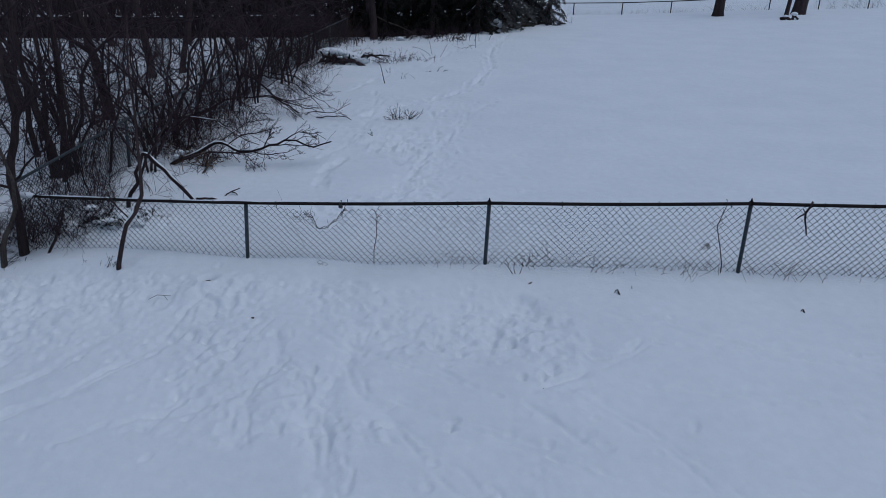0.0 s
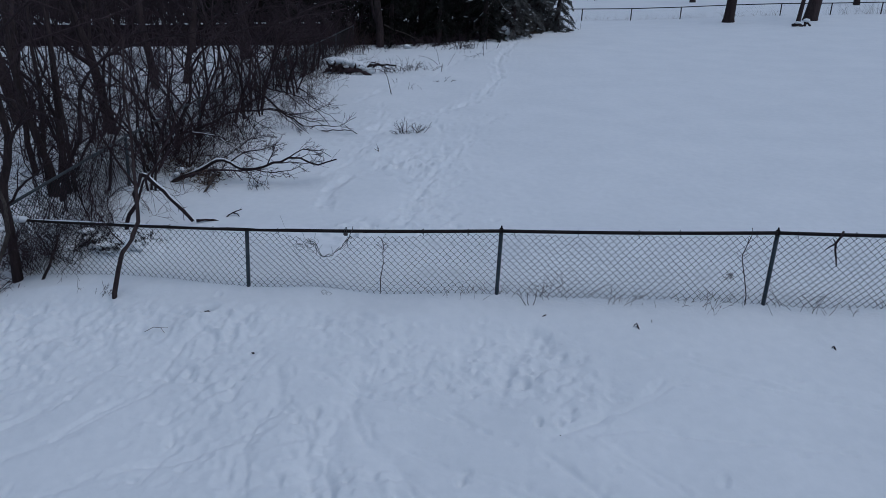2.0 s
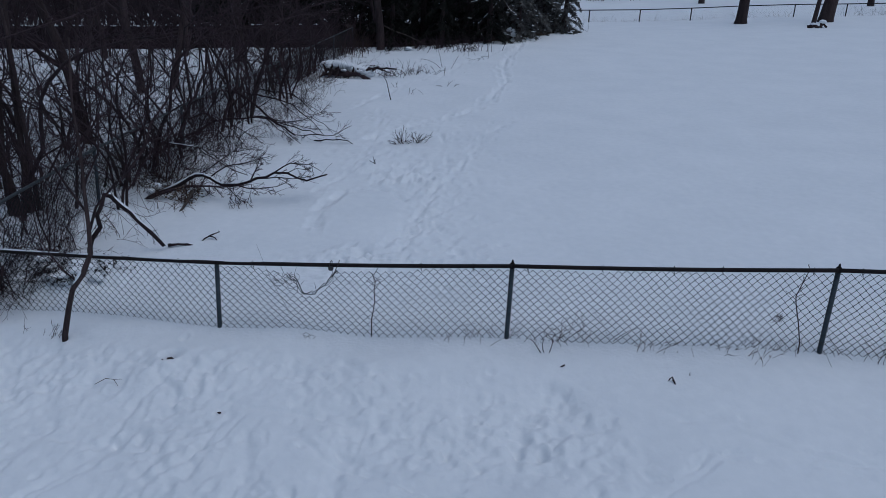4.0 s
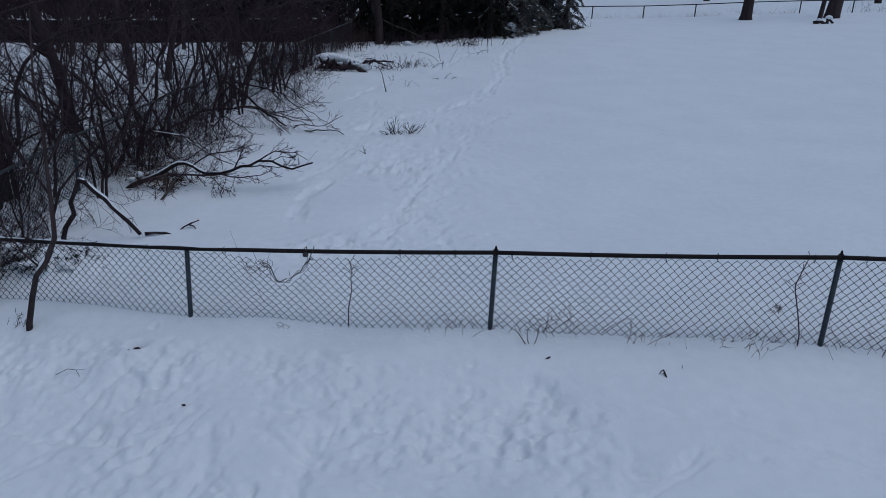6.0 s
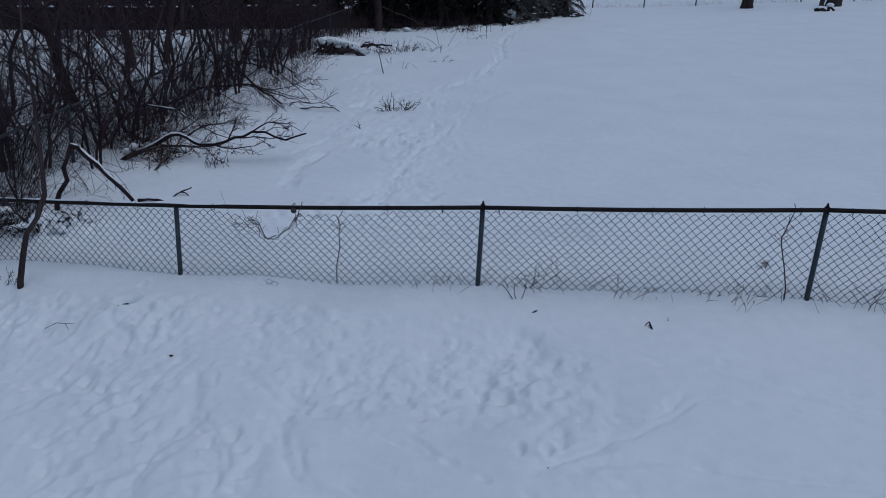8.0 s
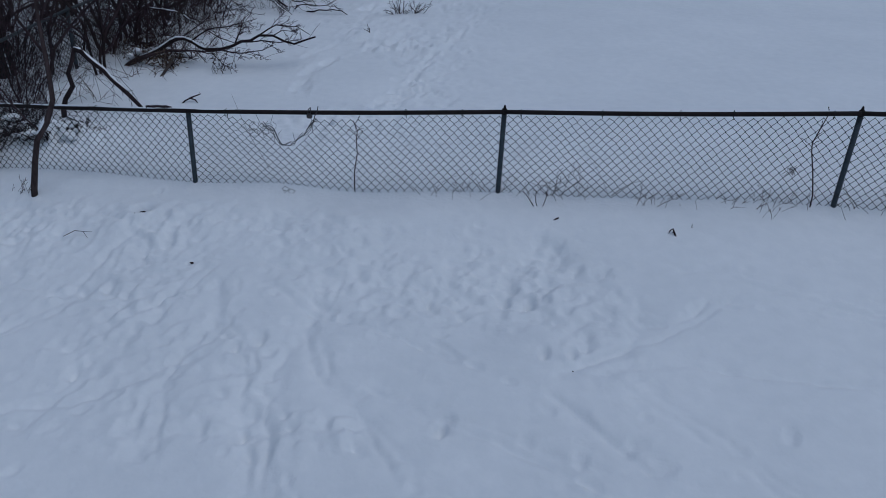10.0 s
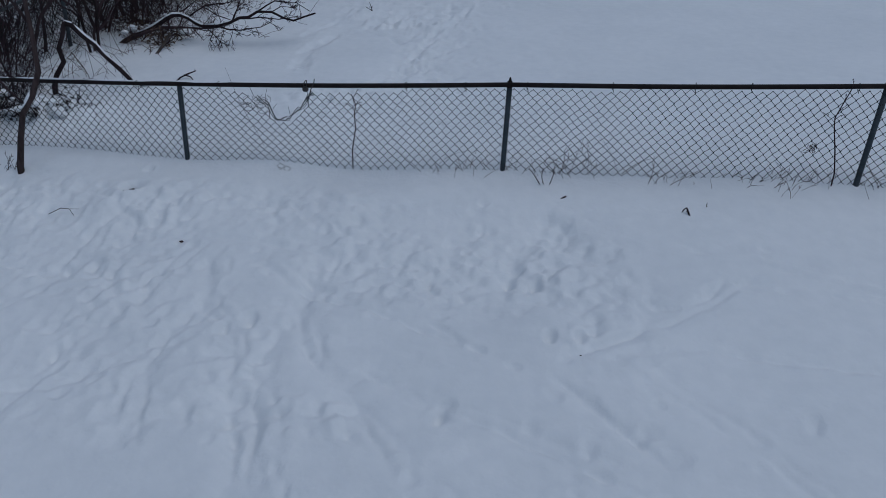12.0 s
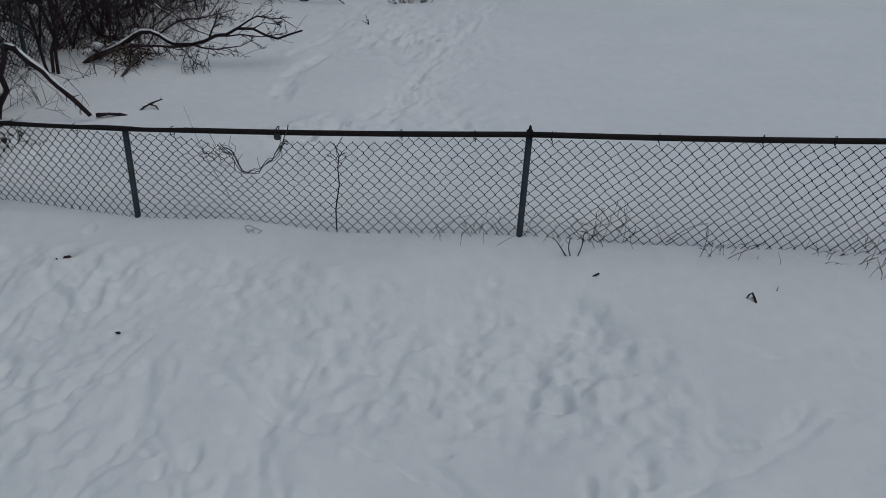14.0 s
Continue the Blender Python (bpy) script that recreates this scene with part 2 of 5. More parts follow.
    for _ in range(420):
        x, y = rng.gauss(-1.7, 0.9), rng.uniform(9.2, 18.5)
        x -= 0.12 * (y - 13)
        if ((x + 2.27) / 0.62) ** 2 + ((y - 11.75) / 1.05) ** 2 > 1.1:
            dent(H, gx, gy, x, y, rng.uniform(0.06, 0.14), rng.uniform(0.05, 0.09), rng.uniform(0, 3.1), rng.uniform(0.005, 0.02), 0.004)
    # thin paired drag lines that fan out over the yard
    for pts, dp in [(((-3.3, 7.7), (-3.47, 7.29), (-3.47, 6.91), (-3.45, 6.56), (-3.9, 5.9), (-4.6, 5.2)), 0.012), (((-2.5, 7.1), (-2.71, 6.37), (-2.83, 5.92), (-3.03, 5.2)), 0.011),
                    (((-2.05, 6.21), (-2.28, 5.88), (-2.59, 5.6), (-3.7, 5.1)), 0.013), (((-2.3, 6.9), (-2.08, 6.34), (-1.83, 6.12), (-1.65, 5.85), (-1.51, 5.45), (-1.41, 5.15), (-1.2, 4.6)), 0.016),
                    (((-1.4, 7.1), (-1.47, 6.49), (-1.48, 6.18), (-1.54, 5.86), (-1.37, 5.46), (-1.24, 5.17), (-1.1, 4.6)), 0.015), (((-1.52, 6.5), (-1.18, 5.98), (-0.85, 5.61), (-0.48, 5.23), (0.0, 4.6)), 0.014),
                    (((-1.8, 6.85), (-1.49, 6.67), (-0.95, 6.44), (-0.19, 6.12), (0.48, 5.84), (1.1, 5.3)), 0.013), (((-0.85, 5.8), (-0.58, 5.7), (-0.38, 5.6), (0.04, 5.48), (0.47, 5.31), (1.0, 5.0)), 0.012),
                    (((-2.1, 6.4), (-2.23, 6.07), (-2.21, 5.59), (-2.07, 5.06)), 0.014), (((0.5, 6.1), (1.0, 6.38), (1.55, 6.84), (1.78, 7.08)), 0.013),
                    (((1.4, 7.4), (1.79, 7.31), (2.27, 7.13), (2.8, 6.91), (3.33, 6.9), (4.2, 6.8)), 0.013), (((1.7, 6.95), (2.4, 6.9), (3.2, 6.7), (4.4, 6.6)), 0.010),
                    (((0.75, 6.1), (1.38, 6.27), (1.93, 6.18), (2.68, 6.13), (4.0, 6.0)), 0.011), (((1.0, 6.0), (1.33, 5.71), (1.58, 5.43), (2.0, 4.8)), 0.011),
                    (((-4.6, 7.7), (-4.2, 6.9), (-4.4, 6.1), (-5.0, 5.4)), 0.011), (((-3.8, 7.8), (-3.0, 7.3), (-1.8, 7.1), (-0.6, 7.0)), 0.009), (((-5.6, 7.6), (-5.0, 6.6), (-5.3, 5.6)), 0.011)]:
        groove(H, gx, gy, pts, dp * 1.3, 0.03, int(1000 * abs(pts[0][0])))
        groove(H, gx, gy, [(x + 0.07, y) for x, y in pts], dp * 1.35, 0.08, int(500 * abs(pts[1][0])))
        groove(H, gx, gy, [(x + 0.13 + 0.05 * math.sin(3 * y), y + 0.03) for x, y in pts], dp * 1.0, 0.024, int(700 * abs(pts[0][1])))
        trail(H, gx, gy, pts, rng, depth=dp * 1.5, stride=0.34, wide=0.07, drag=0.0, size=0.5)
    # a few deep hoof holes
    for x, y, turn in [(-1.83, 6.13, 1.5), (-1.66, 6.22, 1.6), (-1.48, 5.33, 1.5), (-0.23, 5.5, 1.5), (-2.89, 5.79, 1.7), (-0.49, 6.84, 1.4), (0.12, 6.92, 1.6), (0.32, 6.91, 1.5), (0.42, 6.28, 1.5), (0.62, 6.3, 1.6)]:
        dent(H, gx, gy, x, y, 0.065, 0.04, turn, 0.06, 0.006)
    # trails over the field
    for pts, dp in [(((0.4, 35.0), (0.1, 32.5), (-0.19, 30.06), (-0.5, 27.6), (-0.62, 25.5), (-0.45, 23.6), (-0.57, 22.3), (-0.87, 19.95), (-1.58, 18.26), (-2.4, 17.2), (-3.1, 16.0)), 0.09),
                    (((-0.1, 17.9), (-0.51, 17.17), (-0.75, 15.8), (-0.97, 14.41), (-1.18, 13.18), (-1.37, 12.13), (-1.48, 11.19), (-1.5, 9.6)), 0.05),
                    (((-1.9, 17.8), (-1.4, 15.6), (-1.2, 13.6), (-1.55, 12.0)), 0.045), (((-3.4, 19.0), (-3.0, 16.6), (-2.9, 14.6), (-3.2, 12.6)), 0.04), (((-0.3, 31.0), (-1.4, 28.0), (-2.6, 25.0), (-3.4, 22.0), (-4.2, 18.8)), 0.05), (((-1.1, 33.0), (-2.4, 29.6), (-3.6, 27.2), (-4.4, 25.0)), 0.05),
                    (((0.2, 33.4), (-1.0, 29.6), (-1.9, 27.2), (-2.6, 23.0)), 0.045)]:
        big = 1.2 if pts[0][1] > 25 else 0.8
        trail(H, gx, gy, pts, rng, depth=dp * 0.36, stride=0.33, wide=0.08 * big, drag=dp * 0.1, size=big)
        groove(H, gx, gy, pts, dp * 0.46, 0.06 * big, int(900 * abs(pts[0][1])))
    # a low mound before the thicket, with a furrow worn round its far side
    H += 0.05 * np.exp(-oval ** 2)
    ring = [(-2.27 + 0.66 * math.cos(a), 11.75 + 1.08 * math.sin(a)) for a in [0.5 + 0.3 * k for k in range(12)]]
    for k in range(3):
        groove(H, gx, gy, [(x - 0.04 * k, y + 0.03 * k) for x, y in ring], 0.016, 0.11, 910 + 7 * k)
    trail(H, gx, gy, ring, rng, depth=0.015, stride=0.3, wide=0.05, drag=0.01)
    # a hole in the crust
    dent(H, gx, gy, -3.42, 7.86, 0.11, 0.075, 0.5, 0.05, 0.012)
    dent(H, gx, gy, -3.42, 7.87, 0.05, 0.035, 0.5, 0.06, 0.0)
    dent(H, gx, gy, -2.6, 7.13, 0.035, 0.03, 0.5, 0.04, 0.004)
    dent(H, gx, gy, -3.4, 8.16, 0.04, 0.05, 0.2, 0.06, 0.01)
    # snow heaped over the low bushes behind the fence
    heap = np.exp(-(((X + 5.25) / 0.62) ** 2 + ((Y - 9.35) / 0.3) ** 2))
    H += heap * (0.17 + 0.2 * (value_noise(X, Y, 0.2, 51) - 0.5) + 0.1 * (value_noise(X, Y, 0.1, 52) - 0.5))
    # a drift along the foot of the fence
    H += 0.05 * np.exp(-((Y - FENCE_Y + 0.02) / 0.16) ** 2) * (value_noise(X, Y, 0.7, 15) - 0.35) * (np.abs(X) < 9)
    H += 0.006 * (value_noise(X, Y, 0.11, 16) - 0.5)
    ny, nx = H.shape
    verts = np.column_stack((X.ravel(), Y.ravel(), H.ravel()))
    idx = np.arange(nx * ny).reshape(ny, nx)
    quads = np.stack((idx[:-1, :-1], idx[:-1, 1:], idx[1:, 1:], idx[1:, :-1]), axis=-1).reshape(-1, 4)
    me = bpy.data.meshes.new("ground")
    me.from_pydata(verts, [], quads)
    me.polygons.foreach_set("use_smooth", np.ones(len(me.polygons), bool))
    me.materials.append(SNOW)
    return tagged(new("ground", me), "deep snow over a sloping yard and field, trampled and tracked", "snow ground", kind="structure")


ground = build_ground()


# ---------------------------------------------------------------- mesh tools
class Soup:
    """Gathers tubes and blades into one mesh."""

    def __init__(self):
        self.v, self.f = [], []

    def tube(self, pts, radii, sides=5, tip=True):
        pts = [Vector(p) for p in pts]
        base, n = len(self.v), len(pts)
        side = None
        for i, p in enumerate(pts):
            d = (pts[min(i + 1, n - 1)] - pts[max(i - 1, 0)])
            d = d.normalized() if d.length > 1e-9 else Vector((0, 0, 1))
            side = (side - d * side.dot(d)) if side else d.orthogonal()
            side = side.normalized() if side.length > 1e-6 else d.orthogonal().normalized()
            other = d.cross(side)
            for k in range(sides):
                a = 2 * math.pi * k / sides
                self.v.append(p + (side * math.cos(a) + other * math.sin(a)) * radii[i])
        for i in range(n - 1):
            for k in range(sides):
                k2 = (k + 1) % sides
                self.f.append((base + i * sides + k, base + i * sides + k2, base + (i + 1) * sides + k2, base + (i + 1) * sides + k))
        self.f.append(tuple(base + k for k in reversed(range(sides))))
        if tip:
            self.f.append(tuple(base + (n - 1) * sides + k for k in range(sides)))

    def blade(self, a, b, wide, side, fold=0.3):
        """A narrow leaf from a to b, folded along its middle."""
        a, b = Vector(a), Vector(b)
        m = a.lerp(b, 0.45)
        s = Vector(side).normalized() * wide
        lift = (b - a).cross(s).normalized() * wide * fold
        i = len(self.v)
        self.v += [a, m + s + lift, b, m - s + lift]
        self.f += [(i, i + 1, i + 2), (i, i + 2, i + 3)]

    def mesh(self, name, mat, smooth=True):
        me = bpy.data.meshes.new(name)
        me.from_pydata([tuple(p) for p in self.v], [], self.f)
        me.materials.append(mat)
        if smooth:
            me.polygons.foreach_set("use_smooth", np.ones(len(me.polygons), bool))
        return me


def empty(name, place, label, category, group="", kind=""):
    ob = new(name)
    ob.matrix_basis = pose(*place) if not isinstance(place, Matrix) else place
    ob.empty_display_size = 0.1
    return tagged(ob, label, category, group, kind)


def part(name, soup, mat, parent, label="", kind="", smooth=True):
    me = soup if isinstance(soup, bpy.types.Mesh) else soup.mesh(name, mat, smooth)
    ob = new(name, me)
    ob.parent = parent
    return tagged(ob, label, kind=kind)


def wander(start, way, length, rng, n=7, bend=0.22, lift=0.0):
    """A crooked line of n steps that drifts; lift: how strongly it turns up (or down)."""
    p, d = Vector(start), Vector(way).normalized()
    pts, step = [p.copy()], length / n
    for _ in range(n):
        d = (d + Vector((rng.gauss(0, bend), rng.gauss(0, bend), rng.gauss(0, bend) + lift))).normalized()
        p = p + d * step
        pts.append(p.copy())
    return pts


def along(pts, f):
    f = f * (len(pts) - 1)
    i = min(int(f), len(pts) - 2)
    return pts[i].lerp(pts[i + 1], f - i), (pts[i + 1] - pts[i]).normalized()


def taper(n, r0, r1):
    return [r0 + (r1 - r0) * i / (n - 1) for i in range(n)]


def twig_tree(soup, pts, r, rng, levels, per, spread=0.9, ratio=0.5, lift=0.05, sides=4, start=0.25, bend=0.22):
    """Hangs finer and finer twigs on a limb that is already there."""
    if not levels:
        return
    length = sum((b - a).length for a, b in zip(pts, pts[1:]))
    for _ in range(per):
        f = rng.uniform(start, 0.97)
        p, d = along(pts, f)
        out = Vector((rng.gauss(0, 1), rng.gauss(0, 1), rng.gauss(0, 0.8)))
        out = (out - d * out.dot(d))
        if out.length < 1e-3:
            continue
        way = (d + out.normalized() * spread * rng.uniform(0.6, 1.3)).normalized()
        ln = length * ratio * rng.uniform(0.55, 1.15) * (1.15 - 0.55 * f)
        n = 5 if levels > 1 else 3
        sub = wander(p, way, ln, rng, n, bend, lift)
        rr = max(0.0028, r * 0.5 * (1 - 0.5 * f))
        soup.tube(sub, taper(n + 1, rr, max(0.0018, rr * 0.35)), sides if levels > 1 else 3, tip=False)
        twig_tree(soup, sub, rr, rng, levels - 1, max(2, per - 2), spread, ratio, lift, 3, start, bend)


def blob(soup, c, rx, ry, rz, rng, rings=5, segs=9, rough=0.18):
    """A soft lump, for snow lying on things."""
    c = Vector(c)
    base = len(soup.v)
    ph = rng.uniform(0, 9)
    for i in range(rings + 1):
        t = math.pi * i / rings
        for k in range(segs):
            a = 2 * math.pi * k / segs
            w = 1 + rough * noise.noise(Vector((math.cos(a) * 1.3 + ph, math.sin(a) * 1.3, i * 0.7)) * 1.7)
            soup.v.append(c + Vector((rx * math.sin(t) * math.cos(a) * w, ry * math.sin(t) * math.sin(a) * w, rz * math.cos(t) * w)))
    for i in range(rings):
        for k in range(segs):
            k2 = (k + 1) % segs
            soup.f.append((base + i * segs + k, base + (i + 1) * segs + k, base + (i + 1) * segs + k2, base + i * segs + k2))


def snow_line(soup, pts, radii, lift=0.8, wide=1.0, f0=0.0, f1=1.0):
    """A ridge of snow lying along the top of a limb."""
    n = 9
    ps, rs = [], []
    for i in range(n):
        f = f0 + (f1 - f0) * i / (n - 1)
        p, _ = along(pts, f)
        r = radii[min(int(f * (len(radii) - 1)), len(radii) - 1)]
        ps.append(p + Vector((0, 0, r * lift)))
        rs.append(max(0.003, r * wide * math.sin(math.pi * (0.06 + 0.88 * i / (n - 1))) ** 0.5))
    soup.tube(ps, rs, 6)


# ---------------------------------------------------------------- the front chain-link fence
def line_at(knots, s):
    for (a, va), (b, vb) in zip(knots, knots[1:]):
        if s <= b:
            return va + (vb - va) * max(0.0, (s - a) / (b - a))
    return knots[-1][1]


RAIL_Z = [(-6.5, 0.27), (-3.085, 0.53), (-0.045, 0.745), (3.005, 0.957), (6.06, 1.13), (9.1, 1.29), (12.2, 1.44)]
RAIL_Y = [(-6.5, 8.82), (-3.085, FENCE_Y), (12.2, FENCE_Y)]


def mesh_top(x):
    """How far the wire mesh hangs below the rail: torn loose beside the padlock, slack to its right."""
    gap = 0.035
    gap += 0.045 * max(0.0, min(1, (x + 2.7) / 0.2, (-0.85 - x) / 0.25))
    gap += 0.03 * max(0.0, 1 - abs((x - 0.75) / 0.28)) + 0.02 * max(0.0, 1 - abs((x - 2.0) / 0.4))
    return gap


TEAR = [(-2.47, 0.1), (-2.3, 0.03), (-2.215, -0.045), (-2.185, -0.13), (-2.12, -0.175), (-2.05, -0.145), (-1.97, -0.085), (-1.9, -0.03), (-1.8, 0.12)]


def torn_edge(x):
    """The height of the ragged edge where the mesh has been torn away."""
    base = line_at(RAIL_Z, x) - mesh_top(x)
    if not TEAR[0][0] < x < TEAR[-1][0]:
        return base + 0.1
    return base - 0.085 + line_at(TEAR, x) + 0.01 * math.sin(47 * x)


def chain_mesh(x0, x1, top, bottom, where, rng, diamond=0.082, wire=0.0028, sag=0.012, cut=None, plain=False):
    """Woven wire between two posts: upright zigzag strands that hook into their neighbours."""
    soup = Soup()
    half = diamond / 2
    n = int((x1 - x0) / half)
    half = (x1 - x0) / n
    xm = (x0 + x1) / 2
    rows = max(4, int(round((top(xm) - bottom(xm)) / (diamond / 2))))
    for i in range(n):
        pts = []
        for j in range(rows + 1):
            v = 1 - j / rows
            right = (j + i) % 2 == 0
            node = i + (1 if right else 0)
            s = x0 + half * node + sag * (float(value_noise(node * 0.9 + 57 * x0, j * 0.9, 1.3, 41)) - 0.5)
            zt, zb = top(s), bottom(s)
            x, y = where(s)
            pts.append((x, y + (0.003 if right else -0.003) + 0.01 * math.sin(s * 2.3 + 4 * v), zb + (zt - zb) * v + sag * (float(value_noise(node * 0.9 + 57 * x0, j * 0.9, 1.3, 42)) - 0.5)))
        if cut:
            pts = [q for q in pts if q[2] < cut(q[0])]
        for p, q in zip(pts, pts[1:]):
            p, q = Vector(p), Vector(q)
            if plain:
                soup.tube((p, q), (wire, wire), 3, tip=False)
                continue
            d = q - p
            bent = Vector((d.x * 0.075, d.y * 0.075, d.z * 0.16))
            soup.tube((p, p + bent, q - bent, q), (wire * 1.55, wire * 0.95, wire * 0.95, wire * 1.55), 4, tip=False)
    return soup


def fence_post(parent, x, y, z0, z1, r, mat, lean=(0, 0), cap=None, label=""):
    s = Soup()
    s.tube([(x, y, z0), (x + lean[0] * 0.5, y + lean[1] * 0.5, (z0 + z1) / 2), (x + lean[0], y + lean[1], z1)], [r, r, r], 14)
    post = part("post", s, mat, parent, label)
    if cap:
        c = Soup()
        tx, ty = x + lean[0], y + lean[1]
        c.tube([(tx, ty, z1 - 0.04), (tx, ty, z1 + 0.008), (tx, ty, z1 + 0.02), (tx, ty, z1 + 0.042), (tx, ty, z1 + 0.05)],
               [r * 1.08, r * 1.05, r * 0.55, r * 0.35, r * 0.1], 12)
        part("post_cap", c, cap, post)
    return post


def front_fence():
    rng = random.Random(21)
    fence = empty("chain_link_fence", (0, 0, 0), "weathered steel chain-link fence with sagging mesh in snow", "fence")
    where = lambda s: (s, line_at(RAIL_Y, s))
    top = lambda s: line_at(RAIL_Z, s) - mesh_top(s)
    bottom = lambda s: gz(*where(s)) - 0.10
    for x in (-6.5, -3.085, -0.045, 3.005, 6.06, 9.1, 12.2):
        y, z = line_at(RAIL_Y, x), line_at(RAIL_Z, x)
        capped = x > -3
        fence_post(fence, x, y + 0.01, gz(x, y) - 0.5, z + (0.012 if capped else -0.024), 0.0235 if x > -4 else 0.032, POST_STEEL,
                   lean=(0.0 if x < 2 else 0.012, 0.0), cap=RAIL_STEEL if capped else None, label="grey-green steel post")
    knots = [k[0] for k in RAIL_Z]
    for a, b in zip(knots, knots[1:]):
        rail, rs = Soup(), []
        n = 10
        pts = [(a + (b - a) * i / n, line_at(RAIL_Y, a + (b - a) * i / n) - 0.012, line_at(RAIL_Z, a + (b - a) * i / n) - 0.012 * math.sin(math.pi * i / n)) for i in range(n + 1)]
        rail.tube(pts, [0.0205] * (n + 1), 12)
        part("top_rail", rail, RAIL_STEEL, fence, "dark rusty top rail")
        part("wire_mesh", chain_mesh(a, b, top, bottom, where, rng, cut=torn_edge), WIRE, fence, "woven dark wire mesh", kind="stuff")
        for k in range(5):
            s = a + (b - a) * (k + 0.5 + rng.uniform(-0.25, 0.25)) / 5
            if -2.5 < s < -1.4:
                continue
            tie = Soup()
            z = line_at(RAIL_Z, s)
            y = line_at(RAIL_Y, s) - 0.012
            tie.tube([(s + 0.012 * math.cos(t) * 0.4, y + 0.03 * math.cos(t), z - 0.01 + 0.032 * math.sin(t)) for t in [0.7 * q for q in range(9)]]
                     + [(s + 0.01, y - 0.005, z - 0.06)], [0.0028] * 10, 4)
            part("wire_tie", tie, WIRE, fence)
    # wire rolled up along the tear
    torn = Soup()
    for q in range(4):
        pts = []
        for i in range(22):
            u = i / 21
            s = -2.33 + 0.53 * u
            curl = 0.016 * math.sin(9 * u * (1 + 0.3 * q) + 2 * q)
            pts.append((s + rng.gauss(0, 0.005), FENCE_Y - 0.01 + 0.014 * math.cos(11 * u + q), min(torn_edge(s), line_at(RAIL_Z, s) - mesh_top(s) - 0.01) + curl + rng.gauss(0, 0.006)))
        torn.tube(pts, [0.0029] * 22, 4)
    part("torn_edge", torn, WIRE, fence, "bunched wire along the torn mesh")
    for k in range(9):
        c = -2.48 + 0.25 * rng.random()
        w = rng.uniform(0.035, 0.085)
        z = line_at(RAIL_Z, c) - rng.uniform(0.1, 0.27)
        a0 = rng.uniform(0, 6.28)
        n = rng.randint(6, 11)
        loop = Soup()
        loop.tube([(c + w * math.cos(a0 + 0.6 * i) * (1 - 0.05 * i) + rng.gauss(0, 0.006), FENCE_Y - 0.02 + 0.03 * math.sin(0.9 * i), z + 0.7 * w * math.sin(a0 + 0.6 * i) * (1 - 0.05 * i) + rng.gauss(0, 0.006)) for i in range(n)], [0.002] * n, 4)
        part("loose_wire", loop, WIRE, fence)
    for sx, dx, up in ((-2.36, -0.05, 0.1), (-2.26, 0.03, 0.13), (-2.2, 0.05, 0.08), (-2.02, -0.02, 0.09), (-1.86, 0.02, 0.1)):
        z = min(torn_edge(sx), line_at(RAIL_Z, sx) - mesh_top(sx))
        loop = Soup()
        loop.tube([(sx, FENCE_Y - 0.01, z - 0.02), (sx + dx * 0.4, FENCE_Y - 0.03, z + 0.5 * up), (sx + dx, FENCE_Y - 0.02, z + up)], [0.002, 0.002, 0.0016], 4)
        part("loose_wire", loop, WIRE, fence)
    low = gz(-2.06, 8.24)
    flap = Soup()
    for i in range(2):
        for j in range(2):
            cx, cz = -0.07 + 0.06 * i + 0.02 * j, 0.0 + 0.05 * j - 0.02 * i
            q = [(-2.06 + cx + dx, 8.24 - 0.03 * j + dy, low + cz + dz) for dx, dy, dz in ((-0.036, 0.01, 0.0), (0.004, -0.02, 0.036), (0.038, 0.01, 0.006), (-0.004, -0.01, -0.034), (-0.036, 0.01, 0.0))]
            flap.tube(q, [0.0023] * 5, 4)
    part("mesh_flap", flap, WIRE, fence, "loose corner of mesh curling from the snow")
    # snow on the rail near the corner
    cap = Soup()
    for s0, s1 in ((-6.3, -5.0), (-4.9, -4.2), (-4.1, -3.3), (-3.2, -2.6)):
        pts = [Vector((s, line_at(RAIL_Y, s) - 0.012, line_at(RAIL_Z, s) - 0.004)) for s in (s0 + (s1 - s0) * i / 6 for i in range(7))]
        snow_line(cap, pts, [0.02] * 7, lift=0.75, wide=0.6)
    part("snow", cap, SNOW_CAP, fence, "thin snow lying on the rail")
    return fence


def padlock():
    z = line_at(RAIL_Z, -1.867)
    lock = empty("padlock", (-1.867, FENCE_Y - 0.04, z - 0.038), "dark steel padlock hanging from the fence rail", "padlock")
    bm = bmesh.new()
    bmesh.ops.create_cube(bm, size=1, matrix=Matrix.Diagonal((0.05, 0.026, 0.046, 1)))
    bmesh.ops.bevel(bm, geom=list(bm.edges), offset=0.008, segments=2, affect="EDGES")
    me = bpy.data.meshes.new("body")
    bm.to_mesh(me)
    bm.free()
    me.materials.append(LOCK_STEEL)
    part("body", me, None, lock)
    sh = Soup()
    sh.tube([(-0.012, 0, 0.02)] + [(-0.012 * math.cos(a), 0.02 - 0.02 * math.cos(2 * a), 0.042 + 0.028 * math.sin(a)) for a in [0.4 * k for k in range(9)]] + [(0.012, 0, 0.02)], [0.004] * 11, 8)
    part("shackle", sh, LOCK_STEEL, lock)
    ch = Soup()
    ch.tube([(0.09, -0.01, 0.10), (0.085, -0.015, 0.06), (0.06, -0.02, 0.01), (0.04, -0.015, -0.05), (0.0, 0.0, -0.09)], [0.0045] * 5, 6)
    part("chain_end", ch, LOCK_STEEL, lock)


front_fence()
padlock()


